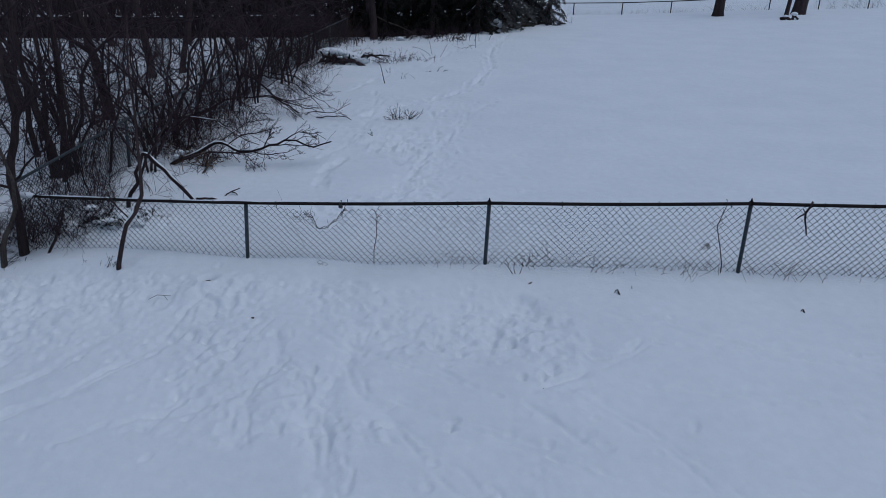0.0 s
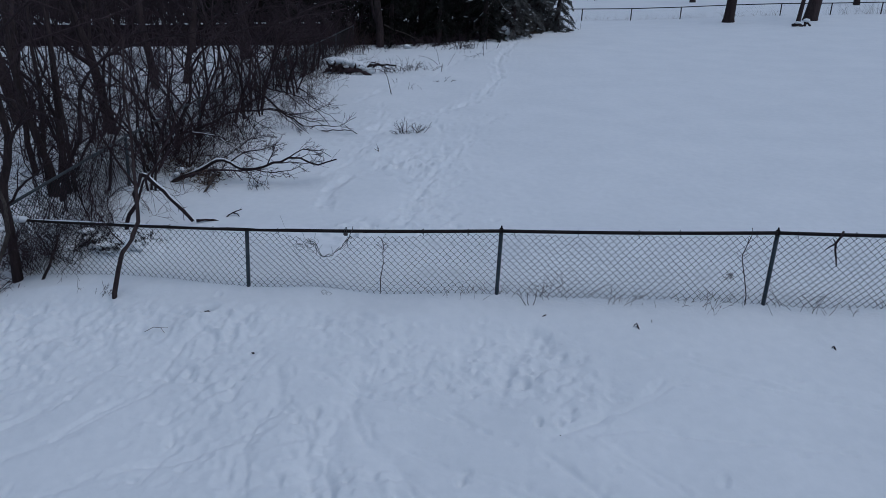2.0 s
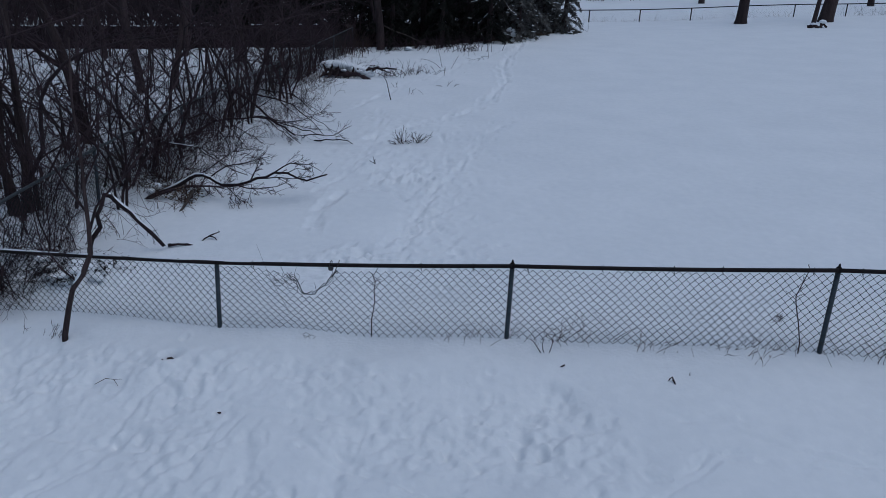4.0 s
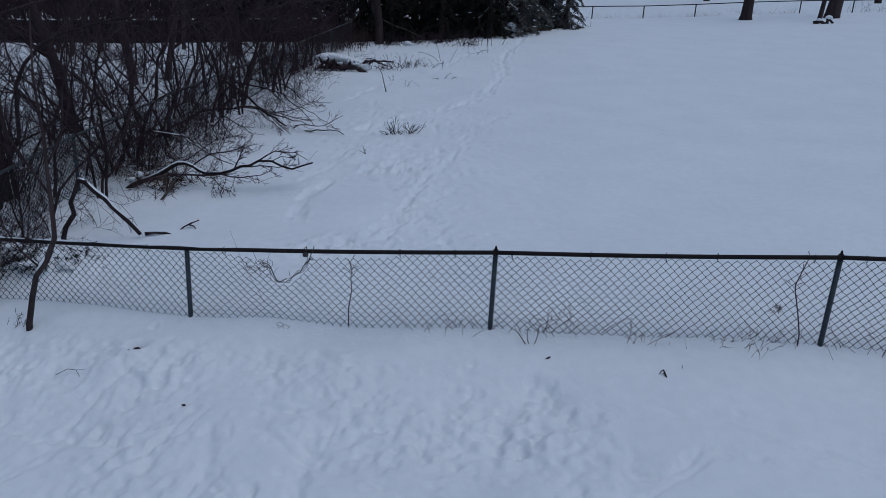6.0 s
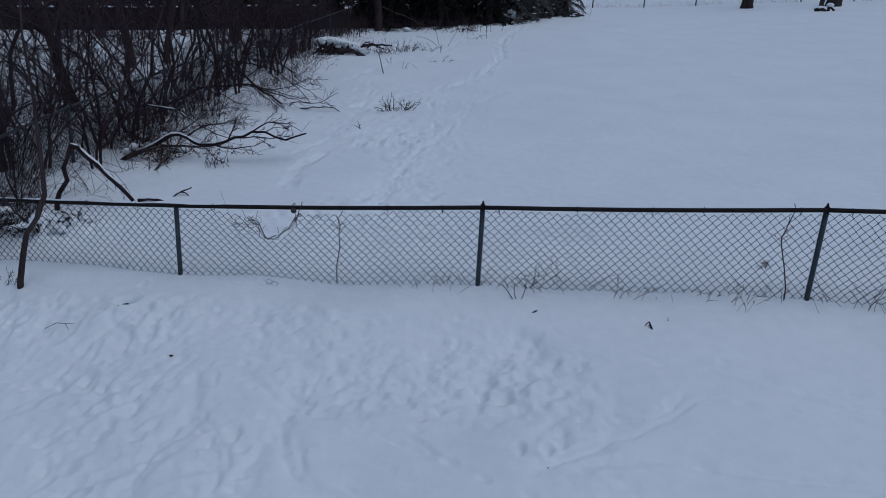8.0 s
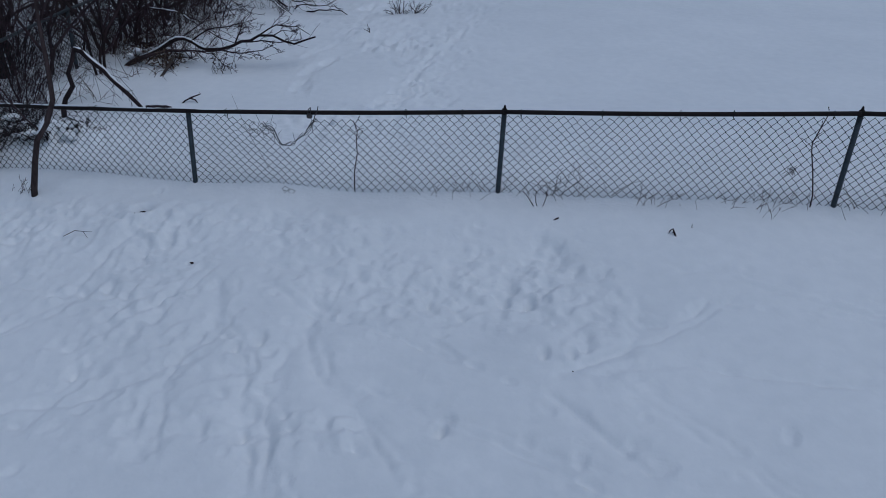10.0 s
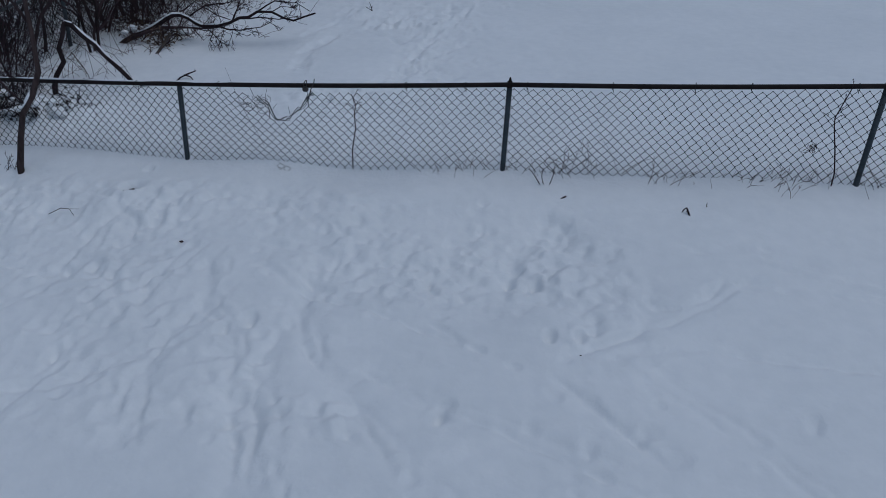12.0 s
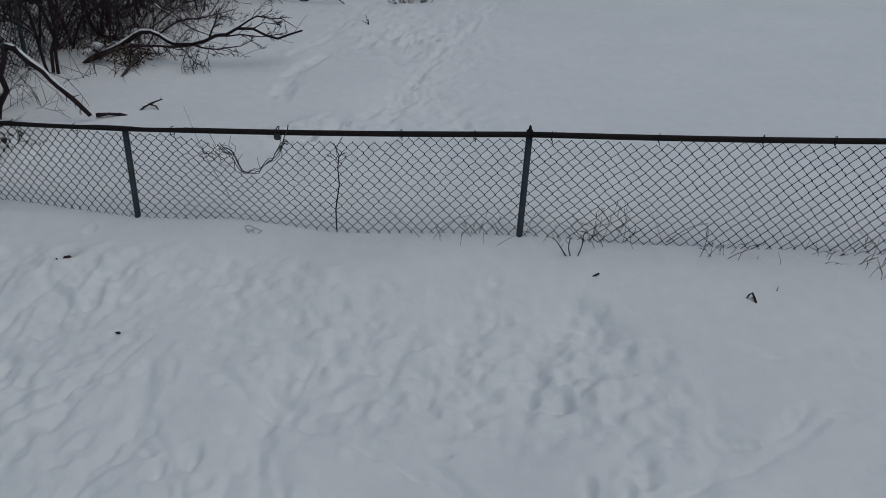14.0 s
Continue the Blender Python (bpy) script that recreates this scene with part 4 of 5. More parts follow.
def fallen_branches():
    rng = random.Random(85)

    def branch(path, r0, r1, label, snow=(0.0, 1.0), twigs=(), mat=BARK, levels=2, per=6):
        t = empty("fallen_branch", (0, 0, 0), label, "branch")
        pts = crook(path, rng, r0)
        s = Soup()
        rad = taper(len(pts), r0, r1)
        s.tube(pts, rad, 8)
        part("bough", s, mat, t)
        if snow:
            cap = Soup()
            snow_line(cap, pts, rad, lift=0.75, wide=0.8, f0=snow[0], f1=snow[1])
            part("snow", cap, SNOW_CAP, t, "snow lying along the bough")
        tw = Soup()
        for sub, r in twigs:
            sp = crook(sub, rng, r)
            ss = Soup()
            ss.tube(sp, taper(len(sp), r, r * 0.35), 6)
            part("side_branch", ss, mat, t)
            twig_tree(tw, sp, r, rng, levels, per, spread=0.7, ratio=0.38, lift=0.0, bend=0.16)
        twig_tree(tw, pts, r1, rng, 1, 5, ratio=0.15, start=0.5)
        if tw.v:
            part("crown", tw, TWIG, t, kind="stuff")
        return t

    branch([(-5.27, 10.0, 0.72), (-5.2, 10.02, 0.70), (-5.1, 10.05, 0.58), (-5.0, 10.1, 0.48), (-4.93, 10.13, 0.37), (-4.82, 10.17, 0.24), (-4.75, 10.2, 0.15), (-4.68, 10.22, 0.06), (-4.65, 10.24, 0.01)], 0.034, 0.024, "crooked dead branch leaning down to the snow", (0.0, 0.75))
    branch([(-5.62, 10.1, -0.2), (-5.55, 10.08, 0.08), (-5.4, 10.05, 0.26), (-5.42, 10.03, 0.42), (-5.32, 10.0, 0.58), (-5.27, 10.0, 0.73)], 0.034, 0.024, "broken dark stub propping a leaning branch", None)
    branch([(-4.62, 10.3, 0.0), (-4.5, 10.34, 0.02), (-4.38, 10.37, 0.01), (-4.27, 10.4, -0.02)], 0.024, 0.014, "short dark limb lying half sunk in snow", (0.1, 0.6))
    branch([(-4.3, 10.5, -0.04), (-4.22, 10.55, 0.06), (-4.14, 10.6, 0.1), (-4.04, 10.65, 0.14)], 0.018, 0.006, "small forked branch sticking out of the snow", (0.1, 0.6), [([(-4.17, 10.58, 0.09), (-4.08, 10.56, 0.08), (-4.0, 10.53, 0.0)], 0.012)], levels=0)
    branch([(-5.98, 12.1, 0.03), (-5.8, 12.1, 0.17), (-5.63, 12.1, 0.26), (-5.34, 12.11, 0.38), (-5.12, 12.11, 0.53), (-5.02, 12.12, 0.58), (-4.92, 12.12, 0.59), (-4.79, 12.12, 0.55), (-4.7, 12.12, 0.49), (-4.6, 12.12, 0.455), (-4.37, 12.13, 0.47), (-4.2, 12.13, 0.52),
            (-4.04, 12.13, 0.6), (-3.9, 12.13, 0.62), (-3.77, 12.14, 0.7), (-3.56, 12.14, 0.71), (-3.4, 12.15, 0.64), (-3.25, 12.15, 0.61), (-3.1, 12.15, 0.67), (-2.93, 12.15, 0.73)], 0.038, 0.011,
           "long crooked dead bough with bare side branches over the snow", (0.1, 0.62),
           [([(-5.57, 12.0, 0.27), (-5.3, 12.03, 0.37), (-4.94, 12.07, 0.42), (-4.63, 12.1, 0.42), (-4.32, 12.13, 0.46)], 0.026), ([(-4.15, 12.13, 0.54), (-4.1, 12.15, 0.66), (-4.06, 12.16, 0.74), (-4.0, 12.2, 0.92)], 0.014),
            ([(-3.77, 12.15, 0.7), (-3.54, 12.23, 0.85), (-3.25, 12.32, 0.83), (-3.09, 12.4, 0.72)], 0.012), ([(-4.05, 12.15, 0.59), (-3.75, 12.2, 0.62), (-3.5, 12.25, 0.6), (-3.25, 12.3, 0.65)], 0.013),
            ([(-4.32, 12.1, 0.46), (-4.02, 12.07, 0.44), (-3.69, 12.03, 0.51), (-3.51, 12.0, 0.6)], 0.012), ([(-4.8, 12.12, 0.56), (-4.6, 12.3, 0.72), (-4.4, 12.5, 0.74), (-4.0, 12.7, 0.86)], 0.012), ([(-3.56, 12.14, 0.71), (-3.4, 12.1, 0.8), (-3.2, 12.1, 0.79)], 0.008),
            ([(-5.05, 12.12, 0.57), (-4.75, 12.2, 0.75), (-4.5, 12.3, 0.95), (-4.1, 12.35, 1.05)], 0.01), ([(-4.5, 12.05, 0.44), (-4.36, 11.95, 0.38), (-4.24, 11.93, 0.26), (-4.28, 11.82, 0.09), (-4.16, 11.7, -0.05)], 0.008)]
           + [([(hx, 12.1, 0.5), (hx + 0.06, 11.9, 0.42), (hx + 0.04, 11.75, 0.25), (hx + 0.1, 11.7, 0.1)], 0.005) for hx in (-4.4, -4.25, -4.12)], per=10)
    branch([(-5.04, 12.0, 0.34), (-5.03, 11.8, 0.24), (-5.05, 11.65, 0.15), (-5.08, 11.47, 0.04), (-5.06, 11.3, -0.08)], 0.02, 0.018, "grey dead prop slanting into the snow", None, mat=DEAD_WOOD)
    branch([(-7.0, 15.0, 0.4), (-6.2, 15.6, 0.95), (-5.4, 16.0, 1.05), (-4.7, 16.2, 0.85), (-4.1, 16.3, 0.7)], 0.03, 0.006, "bare bough drooping out of the thicket to the snow", None,
           [([(-5.6, 15.95, 1.03), (-5.1, 16.3, 0.95), (-4.6, 16.6, 0.8), (-4.2, 16.8, 0.72)], 0.012), ([(-5.3, 16.0, 1.05), (-4.9, 15.7, 0.85), (-4.5, 15.5, 0.66)], 0.012), ([(-6.0, 15.7, 1.0), (-5.5, 15.3, 0.85), (-5.0, 15.2, 0.6)], 0.013)], per=8)
    branch([(-6.4, 16.8, 0.8), (-5.8, 17.2, 1.5), (-5.1, 17.4, 1.4), (-4.6, 17.5, 1.0)], 0.024, 0.006, "bare arching bough with fine hanging twigs", None,
           [([(-5.7, 17.2, 1.48), (-5.3, 17.0, 1.3), (-4.8, 16.9, 0.95)], 0.011), ([(-5.2, 17.4, 1.42), (-4.9, 17.7, 1.2), (-4.5, 17.8, 0.95)], 0.01)], per=8)
    branch([(-6.3, 16.6, 0.9), (-6.1, 16.4, 1.5), (-5.86, 16.2, 1.45), (-5.56, 16.2, 1.27), (-5.21, 16.2, 0.97), (-4.81, 16.2, 0.74), (-4.32, 16.2, 0.58), (-4.15, 15.8, 0.66), (-3.6, 15.6, 0.74), (-3.28, 15.6, 0.64)], 0.03, 0.008, "dark crooked bough drooping from the thicket to the snow", None,
           [([(-5.3, 16.2, 1.05), (-4.95, 15.9, 0.95), (-4.43, 15.8, 1.05), (-3.9, 15.8, 1.27)], 0.013), ([(-4.5, 16.1, 0.62), (-4.34, 15.7, 0.76), (-3.75, 15.7, 0.8), (-3.37, 15.7, 1.02)], 0.012), ([(-5.0, 16.2, 0.85), (-4.7, 15.8, 0.75), (-4.3, 15.5, 0.55)], 0.011)], per=7)
    branch([(-6.4, 16.6, 1.0), (-5.8, 16.3, 1.5), (-5.13, 16.0, 1.44), (-4.68, 16.0, 1.34), (-4.29, 16.0, 1.04), (-4.02, 16.0, 0.74)], 0.024, 0.006, "dark bare bough arching out of the thicket", None,
           [([(-4.9, 16.0, 1.4), (-4.4, 15.7, 1.3), (-4.0, 15.6, 1.1)], 0.01), ([(-4.4, 16.0, 1.12), (-4.0, 15.9, 1.0), (-3.6, 15.9, 0.75)], 0.009)], per=6)
    branch([(-6.4, 14.2, 0.6), (-6.0, 13.9, 1.2), (-5.5, 13.7, 1.35), (-5.0, 13.6, 1.1), (-4.7, 13.6, 0.75)], 0.02, 0.006, "slender dark bough arching over weeds", None,
           [([(-5.4, 13.7, 1.33), (-5.0, 13.4, 1.2), (-4.6, 13.3, 0.9)], 0.009)], per=6)
    branch([(-6.6, 13.4, 0.5), (-6.1, 13.3, 0.85), (-5.5, 13.3, 0.8), (-5.0, 13.2, 0.55), (-4.6, 13.2, 0.4)], 0.022, 0.006, "bare bough arching from the brush", (0.3, 0.8),
           [([(-5.9, 13.3, 0.84), (-5.6, 13.6, 1.0), (-5.1, 13.8, 0.95)], 0.011), ([(-5.5, 13.3, 0.8), (-5.1, 13.0, 0.75), (-4.7, 12.8, 0.6)], 0.01)], per=7)


fence_sapling()
corner_trees()
fallen_branches()


def grass_clump(x, y, count, height, reach, seed, mat=DRY_GRASS, label="dry brown grass stalks poking out of the snow", lean=(0, 0), width=0.0025, group="dry weeds along the fence", category="weed", droop=-0.12, twigs=0, splay=0.45):
    rng = random.Random(seed)
    near = y < 9
    z = gz(x, y)
    s = Soup()
    t = empty("dry_weed", (x, y, z), label, category, group) if near else None
    for _ in range(count):
        px, py = rng.gauss(0, reach), rng.gauss(0, reach * 0.35)
        base = Vector((px, py, gz(x + px, y + py) - z - 0.03))
        way = (rng.gauss(lean[0], splay), rng.gauss(lean[1], splay * 0.67), 1)
        pts = wander(base, way, height * rng.uniform(0.5, 1.15), rng, 6, 0.12, droop)
        r = width * rng.uniform(0.6, 1.2)
        s.tube(pts, taper(7, r, r * 0.4), 4)
        if twigs:
            twig_tree(s, pts, r, rng, 1, twigs, ratio=0.35, start=0.4)
        if rng.random() < 0.6:
            p, d = along(pts, rng.uniform(0.5, 0.95))
            s.blade(p, p + d * 0.05 + Vector((rng.gauss(0, 0.03), rng.gauss(0, 0.03), rng.gauss(0, 0.02))), 0.0035 if near else 0.006, (rng.gauss(0, 1), rng.gauss(0, 1), 0.3))
        if near:
            part("stalk", s, mat, t)
            s = Soup()
    return t or thing("dry_weed", s, mat, label, category, group, (x, y, z), "stuff")


def fence_weeds():
    grass_clump(0.36, 8.14, 3, 0.32, 0.03, 301, TWIG, "dark broken weed stalk bent over in the snow", (0.0, 0), 0.006, droop=-0.1, twigs=3)
    grass_clump(0.62, 8.3, 14, 0.32, 0.14, 302, DRY_GRASS_DARK, twigs=2, droop=-0.08)
    grass_clump(0.1, 8.33, 9, 0.22, 0.1, 303, droop=-0.06)
    grass_clump(-0.45, 8.3, 11, 0.22, 0.14, 304, droop=-0.06)
    grass_clump(-0.2, 8.35, 5, 0.22, 0.12, 305)
    grass_clump(1.35, 8.22, 9, 0.28, 0.1, 306, lean=(0.3, -0.1), droop=-0.07, twigs=1)
    grass_clump(1.75, 8.28, 4, 0.14, 0.2, 307)
    grass_clump(2.3, 8.27, 26, 0.22, 0.17, 308, DRY_GRASS_DARK, label="flattened tuft of brown grass at the fence foot", lean=(0.3, 0), droop=-0.11, twigs=1)
    grass_clump(2.05, 8.3, 4, 0.15, 0.2, 309, droop=-0.08)
    grass_clump(2.62, 8.3, 6, 0.17, 0.14, 319, droop=-0.08)
    grass_clump(2.42, 8.08, 2, 0.2, 0.02, 310, lean=(0.5, 0.2), droop=-0.02, twigs=2, width=0.002)
    grass_clump(3.45, 8.3, 12, 0.34, 0.2, 311, DRY_GRASS_DARK, twigs=1)
    grass_clump(3.9, 8.3, 6, 0.25, 0.25, 312, twigs=1)
    grass_clump(4.4, 8.3, 8, 0.25, 0.3, 313)
    grass_clump(1.0, 8.35, 2, 0.55, 0.03, 314, TWIG, "single thin dry stalk behind the fence", width=0.003)
    grass_clump(-4.88, 8.15, 8, 0.2, 0.07, 315, TWIG, "little spray of bare twigs beside the sapling", twigs=2, droop=-0.02, width=0.003)
    grass_clump(-0.75, 8.26, 2, 0.5, 0.02, 316, TWIG, "thin upright dry stalk", width=0.0025)
    grass_clump(1.74, 7.89, 3, 0.05, 0.03, 317, DRY_LEAF, "dry seed heads just above the snow", twigs=2)
    grass_clump(-2.4, 8.6, 1, 0.95, 0.01, 318, TWIG, "single long dry stalk leaning at the rail", width=0.0025, droop=0.0)
    # stems twined through the mesh
    for path, lab, sd in (([(-1.44, 8.3, -0.12), (-1.44, 8.29, 0.05), (-1.41, 8.29, 0.25), (-1.42, 8.29, 0.38), (-1.41, 8.3, 0.47), (-1.45, 8.3, 0.56)], "dead vine stem standing against the mesh", 320),
                          ([(2.8, 8.3, 0.05), (2.79, 8.29, 0.2), (2.74, 8.29, 0.4), (2.68, 8.29, 0.6), (2.67, 8.3, 0.67), (2.7, 8.29, 0.8), (2.74, 8.3, 0.93)], "dead vine climbing the mesh to the rail", 321)):
        rng = random.Random(sd)
        pts = [Vector(p) for p in path]
        s = Soup()
        s.tube(pts, taper(len(pts), 0.006, 0.004), 6)
        twig_tree(s, pts, 0.006, rng, 2, 6, ratio=0.2, start=0.55)
        thing("dead_vine", s, BARK, lab, "vine", "dead vines on the fence")
    s = Soup()
    pts = [Vector(p) for p in ((3.68, 8.27, 1.04), (3.66, 8.26, 0.98), (3.62, 8.26, 0.9), (3.63, 8.26, 0.82), (3.66, 8.26, 0.72), (3.68, 8.26, 0.63))]
    s.tube(pts, [0.012, 0.013, 0.013, 0.011, 0.009, 0.005], 7)
    s.tube([Vector((3.62, 8.26, 0.89)), Vector((3.56, 8.25, 0.86)), Vector((3.52, 8.25, 0.82))], [0.011, 0.008, 0.004], 6)
    s.tube([Vector((3.62, 8.26, 0.9)), Vector((3.58, 8.25, 0.95))], [0.009, 0.005], 6)
    thing("broken_twig", s, BARK, "dark broken twig hanging from the fence rail", "twig")
    # a knot of dead leaves behind the mesh
    rng = random.Random(330)
    s = Soup()
    for _ in range(80):
        p = Vector((rng.gauss(0, 0.022), rng.gauss(0, 0.02), rng.gauss(0, 0.02)))
        s.blade(p, p + Vector((rng.gauss(0, 0.024), rng.gauss(0, 0.024), rng.gauss(0, 0.022))), 0.0035, (rng.gauss(0, 1), rng.gauss(0, 1), rng.gauss(0, 1)))
    thing("leaf_knot", s, DRY_GRASS_DARK, "small knot of dead leaves on a stalk behind the mesh", "dead leaves", place=(2.68, 8.6, 0.32))
    # loose bits on the snow
    for x, y, ln, turn, up, sd in ((1.54, 7.77, 0.07, 2.2, 1.2, 341), (0.5, 7.95, 0.035, 0.4, 0.5, 342), (3.55, 7.6, 0.05, 1.9, 1.0, 345)):
        s = Soup()
        d = Vector((math.cos(turn), math.sin(turn), up)).normalized()
        s.tube([-d * 0.05, d * ln * 0.5, d * ln, d * ln * 0.95 + Vector((-0.3 * ln, 0, -0.2 * ln)), d * ln * 0.8 + Vector((-0.5 * ln, 0, -0.4 * ln))], [0.008, 0.008, 0.007, 0.006, 0.004], 6)
        rng = random.Random(sd)
        for _ in range(3):
            s.blade(d * ln * 0.4, d * ln * 0.4 + Vector((rng.gauss(0, 0.012), rng.gauss(0, 0.012), 0.01)), 0.006, (rng.gauss(0, 1), rng.gauss(0, 1), 0.2))
        thing("twig_scrap", s, BARK, "dark scrap of twig stuck in the snow", "twig", "scraps of twig on the snow", (x, y, gz(x, y) - 0.005))
    # dark crumbs of bark lying in small hollows of the snow
    for x, y, w, sink, sd in ((-3.42, 7.87, 0.045, 0.045, 351), (-3.49, 7.83, 0.014, 0.02, 352), (-2.6, 7.13, 0.02, 0.028, 353), (0.62, 6.1, 0.007, 0.0, 354), (-1.72, 5.95, 0.012, 0.05, 355)):
        s = Soup()
        blob(s, (0, 0, 0), w, w * 0.55, w * 0.45, random.Random(sd), 6, 9, 0.35)
        thing("bark_crumb", s, BARK, "dark crumb of bark sunk in a snow hollow", "bark crumb", "bark crumbs on the snow", (x, y, gz(x, y) - sink))


fence_weeds()
lying = Soup()
lying.tube([Vector(p) for p in ((-0.13, -0.03, -0.01), (-0.05, 0.03, 0.03), (0.04, 0.02, 0.035), (0.1, -0.02, -0.005))], [0.003, 0.0035, 0.003, 0.002], 5)
lying.tube([Vector(p) for p in ((0.04, 0.02, 0.035), (0.11, 0.05, 0.03))], [0.0025, 0.0015], 4)
thing("twig_scrap", lying, DEAD_WOOD, "thin curved twig lying on the snow", "twig", place=(-3.84, 7.45, gz(-3.84, 7.45) + 0.005))


def leafy_bush(x, y, size, seed, snowy, label):
    rng = random.Random(seed)
    t = empty("leafy_bush", (x, y, gz(x, y)), label, "bush")
    leaves, twigs, cap = Soup(), Soup(), Soup()
    for k in range(9):
        a = rng.uniform(0, 6.28)
        pts = wander((0, 0, -0.1), (math.cos(a) * 0.7, math.sin(a) * 0.7, 1.1), size * rng.uniform(0.7, 1.2), rng, 6, 0.18, -0.06)
        s = Soup()
        s.tube(pts, taper(7, 0.011, 0.004), 5)
        part("stem", s, BARK, t)
        twig_tree(twigs, pts, 0.009, rng, 2, 5, ratio=0.45)
        for _ in range(30 if snowy > 1 else 26):
            p, d = along(pts, rng.uniform(0.25, 1))
            p = p + Vector((rng.gauss(0, 0.07), rng.gauss(0, 0.07), rng.gauss(0, 0.06)))
            leaves.blade(p, p + Vector((rng.gauss(0, 0.04), rng.gauss(0, 0.04), rng.gauss(-0.02, 0.025))), 0.014, (rng.gauss(0, 1), rng.gauss(0, 1), rng.gauss(0, 0.5)))
        for _ in range(snowy):
            p, d = along(pts, rng.uniform(0.4, 1))
            q = rng.uniform(0.02, 0.062)
            blob(cap, p + Vector((rng.gauss(0, 0.07), rng.gauss(0, 0.05), 0.02)), q * rng.uniform(1.0, 1.7), q * 1.1, q * rng.uniform(0.5, 0.8), rng, 7, 12, 0.6)
    part("crown", twigs, TWIG, t, kind="stuff")
    part("foliage", leaves, LEAF_DARK if snowy > 1 else DRY_LEAF, t, kind="stuff", smooth=False)
    if cap.v:
        part("snow", cap, SNOW_CAP, t, "clumps of snow on the leaves", kind="stuff")


leafy_bush(-5.3, 9.28, 0.42, 351, 3, "withered leafy bush laden with snow at the fence")
leafy_bush(-5.68, 9.3, 0.42, 352, 2, "withered brown bush with snow at the fence corner")
leafy_bush(-4.92, 9.4, 0.34, 354, 2, "withered low bush buried in snow at the fence")
leafy_bush(-5.35, 12.5, 0.5, 356, 1, "brown withered weeds under the fallen bough")
leafy_bush(-5.7, 12.3, 0.45, 358, 1, "brown withered weeds at the foot of brush")
leafy_bush(-5.2, 12.0, 0.35, 360, 0, "brown withered weeds beside a dead bough")


for bx, by, bn in ((-5.5, 12.9, 18), (-5.0, 12.6, 14), (-5.9, 12.6, 16), (-4.6, 12.4, 10), (-6.1, 13.3, 16), (-5.6, 13.6, 14)):
    grass_clump(bx, by, bn, 0.4, 0.2, int(900 - 10 * bx + by), DRY_GRASS, "brown withered weeds in snow beneath a dead bough", width=0.004, twigs=2, group="weeds of the thicket edge", splay=0.7)


def field_scraps():
    for k, (x, y, n, h, reach, lab) in enumerate([(-2.3, 15.6, 16, 0.36, 0.04, "dark dead weed clump in the open snow"), (-2.02, 15.75, 13, 0.3, 0.04, "dark dead weed clump with curled leaves in the snow"), (-2.55, 14.2, 3, 0.2, 0.03, "two short dark stubs in the snow")]):
        grass_clump(x, y, n, h, reach, 400 + k, BARK, lab, width=0.008, group="dead weeds of the field", twigs=5, droop=-0.03, splay=0.75)
    rng = random.Random(410)
    for k in range(10):
        x, y = rng.uniform(-5.2, -1.6), rng.uniform(20, 30)
        grass_clump(x, y, 4, rng.uniform(0.2, 0.5), 0.15, 420 + k, TWIG, "thin dry stalks standing in the snow", width=0.006, group="dry stalks before the evergreens")
    for k in range(34):
        y = rng.uniform(10.5, 25)
        x = -5.3 + rng.gauss(-0.3, 0.35)
        grass_clump(x, y, 14, rng.uniform(0.3, 0.7), 0.25, 450 + k, rng.choice((DRY_GRASS, TWIG, TWIG)), "dry weeds and twigs along the thicket edge", width=0.004, group="weeds of the thicket edge", twigs=2)
    s = Soup()
    s.tube([Vector(p) for p in ((-3.35, 20.2, 1.1), (-3.42, 20.22, 1.35), (-3.5, 20.3, 1.6), (-3.6, 20.3, 1.75))], [0.014, 0.012, 0.009, 0.005], 5)
    thing("stick", s, BARK, "thin dark stick leaning out of the snow", "stick")


field_scraps()


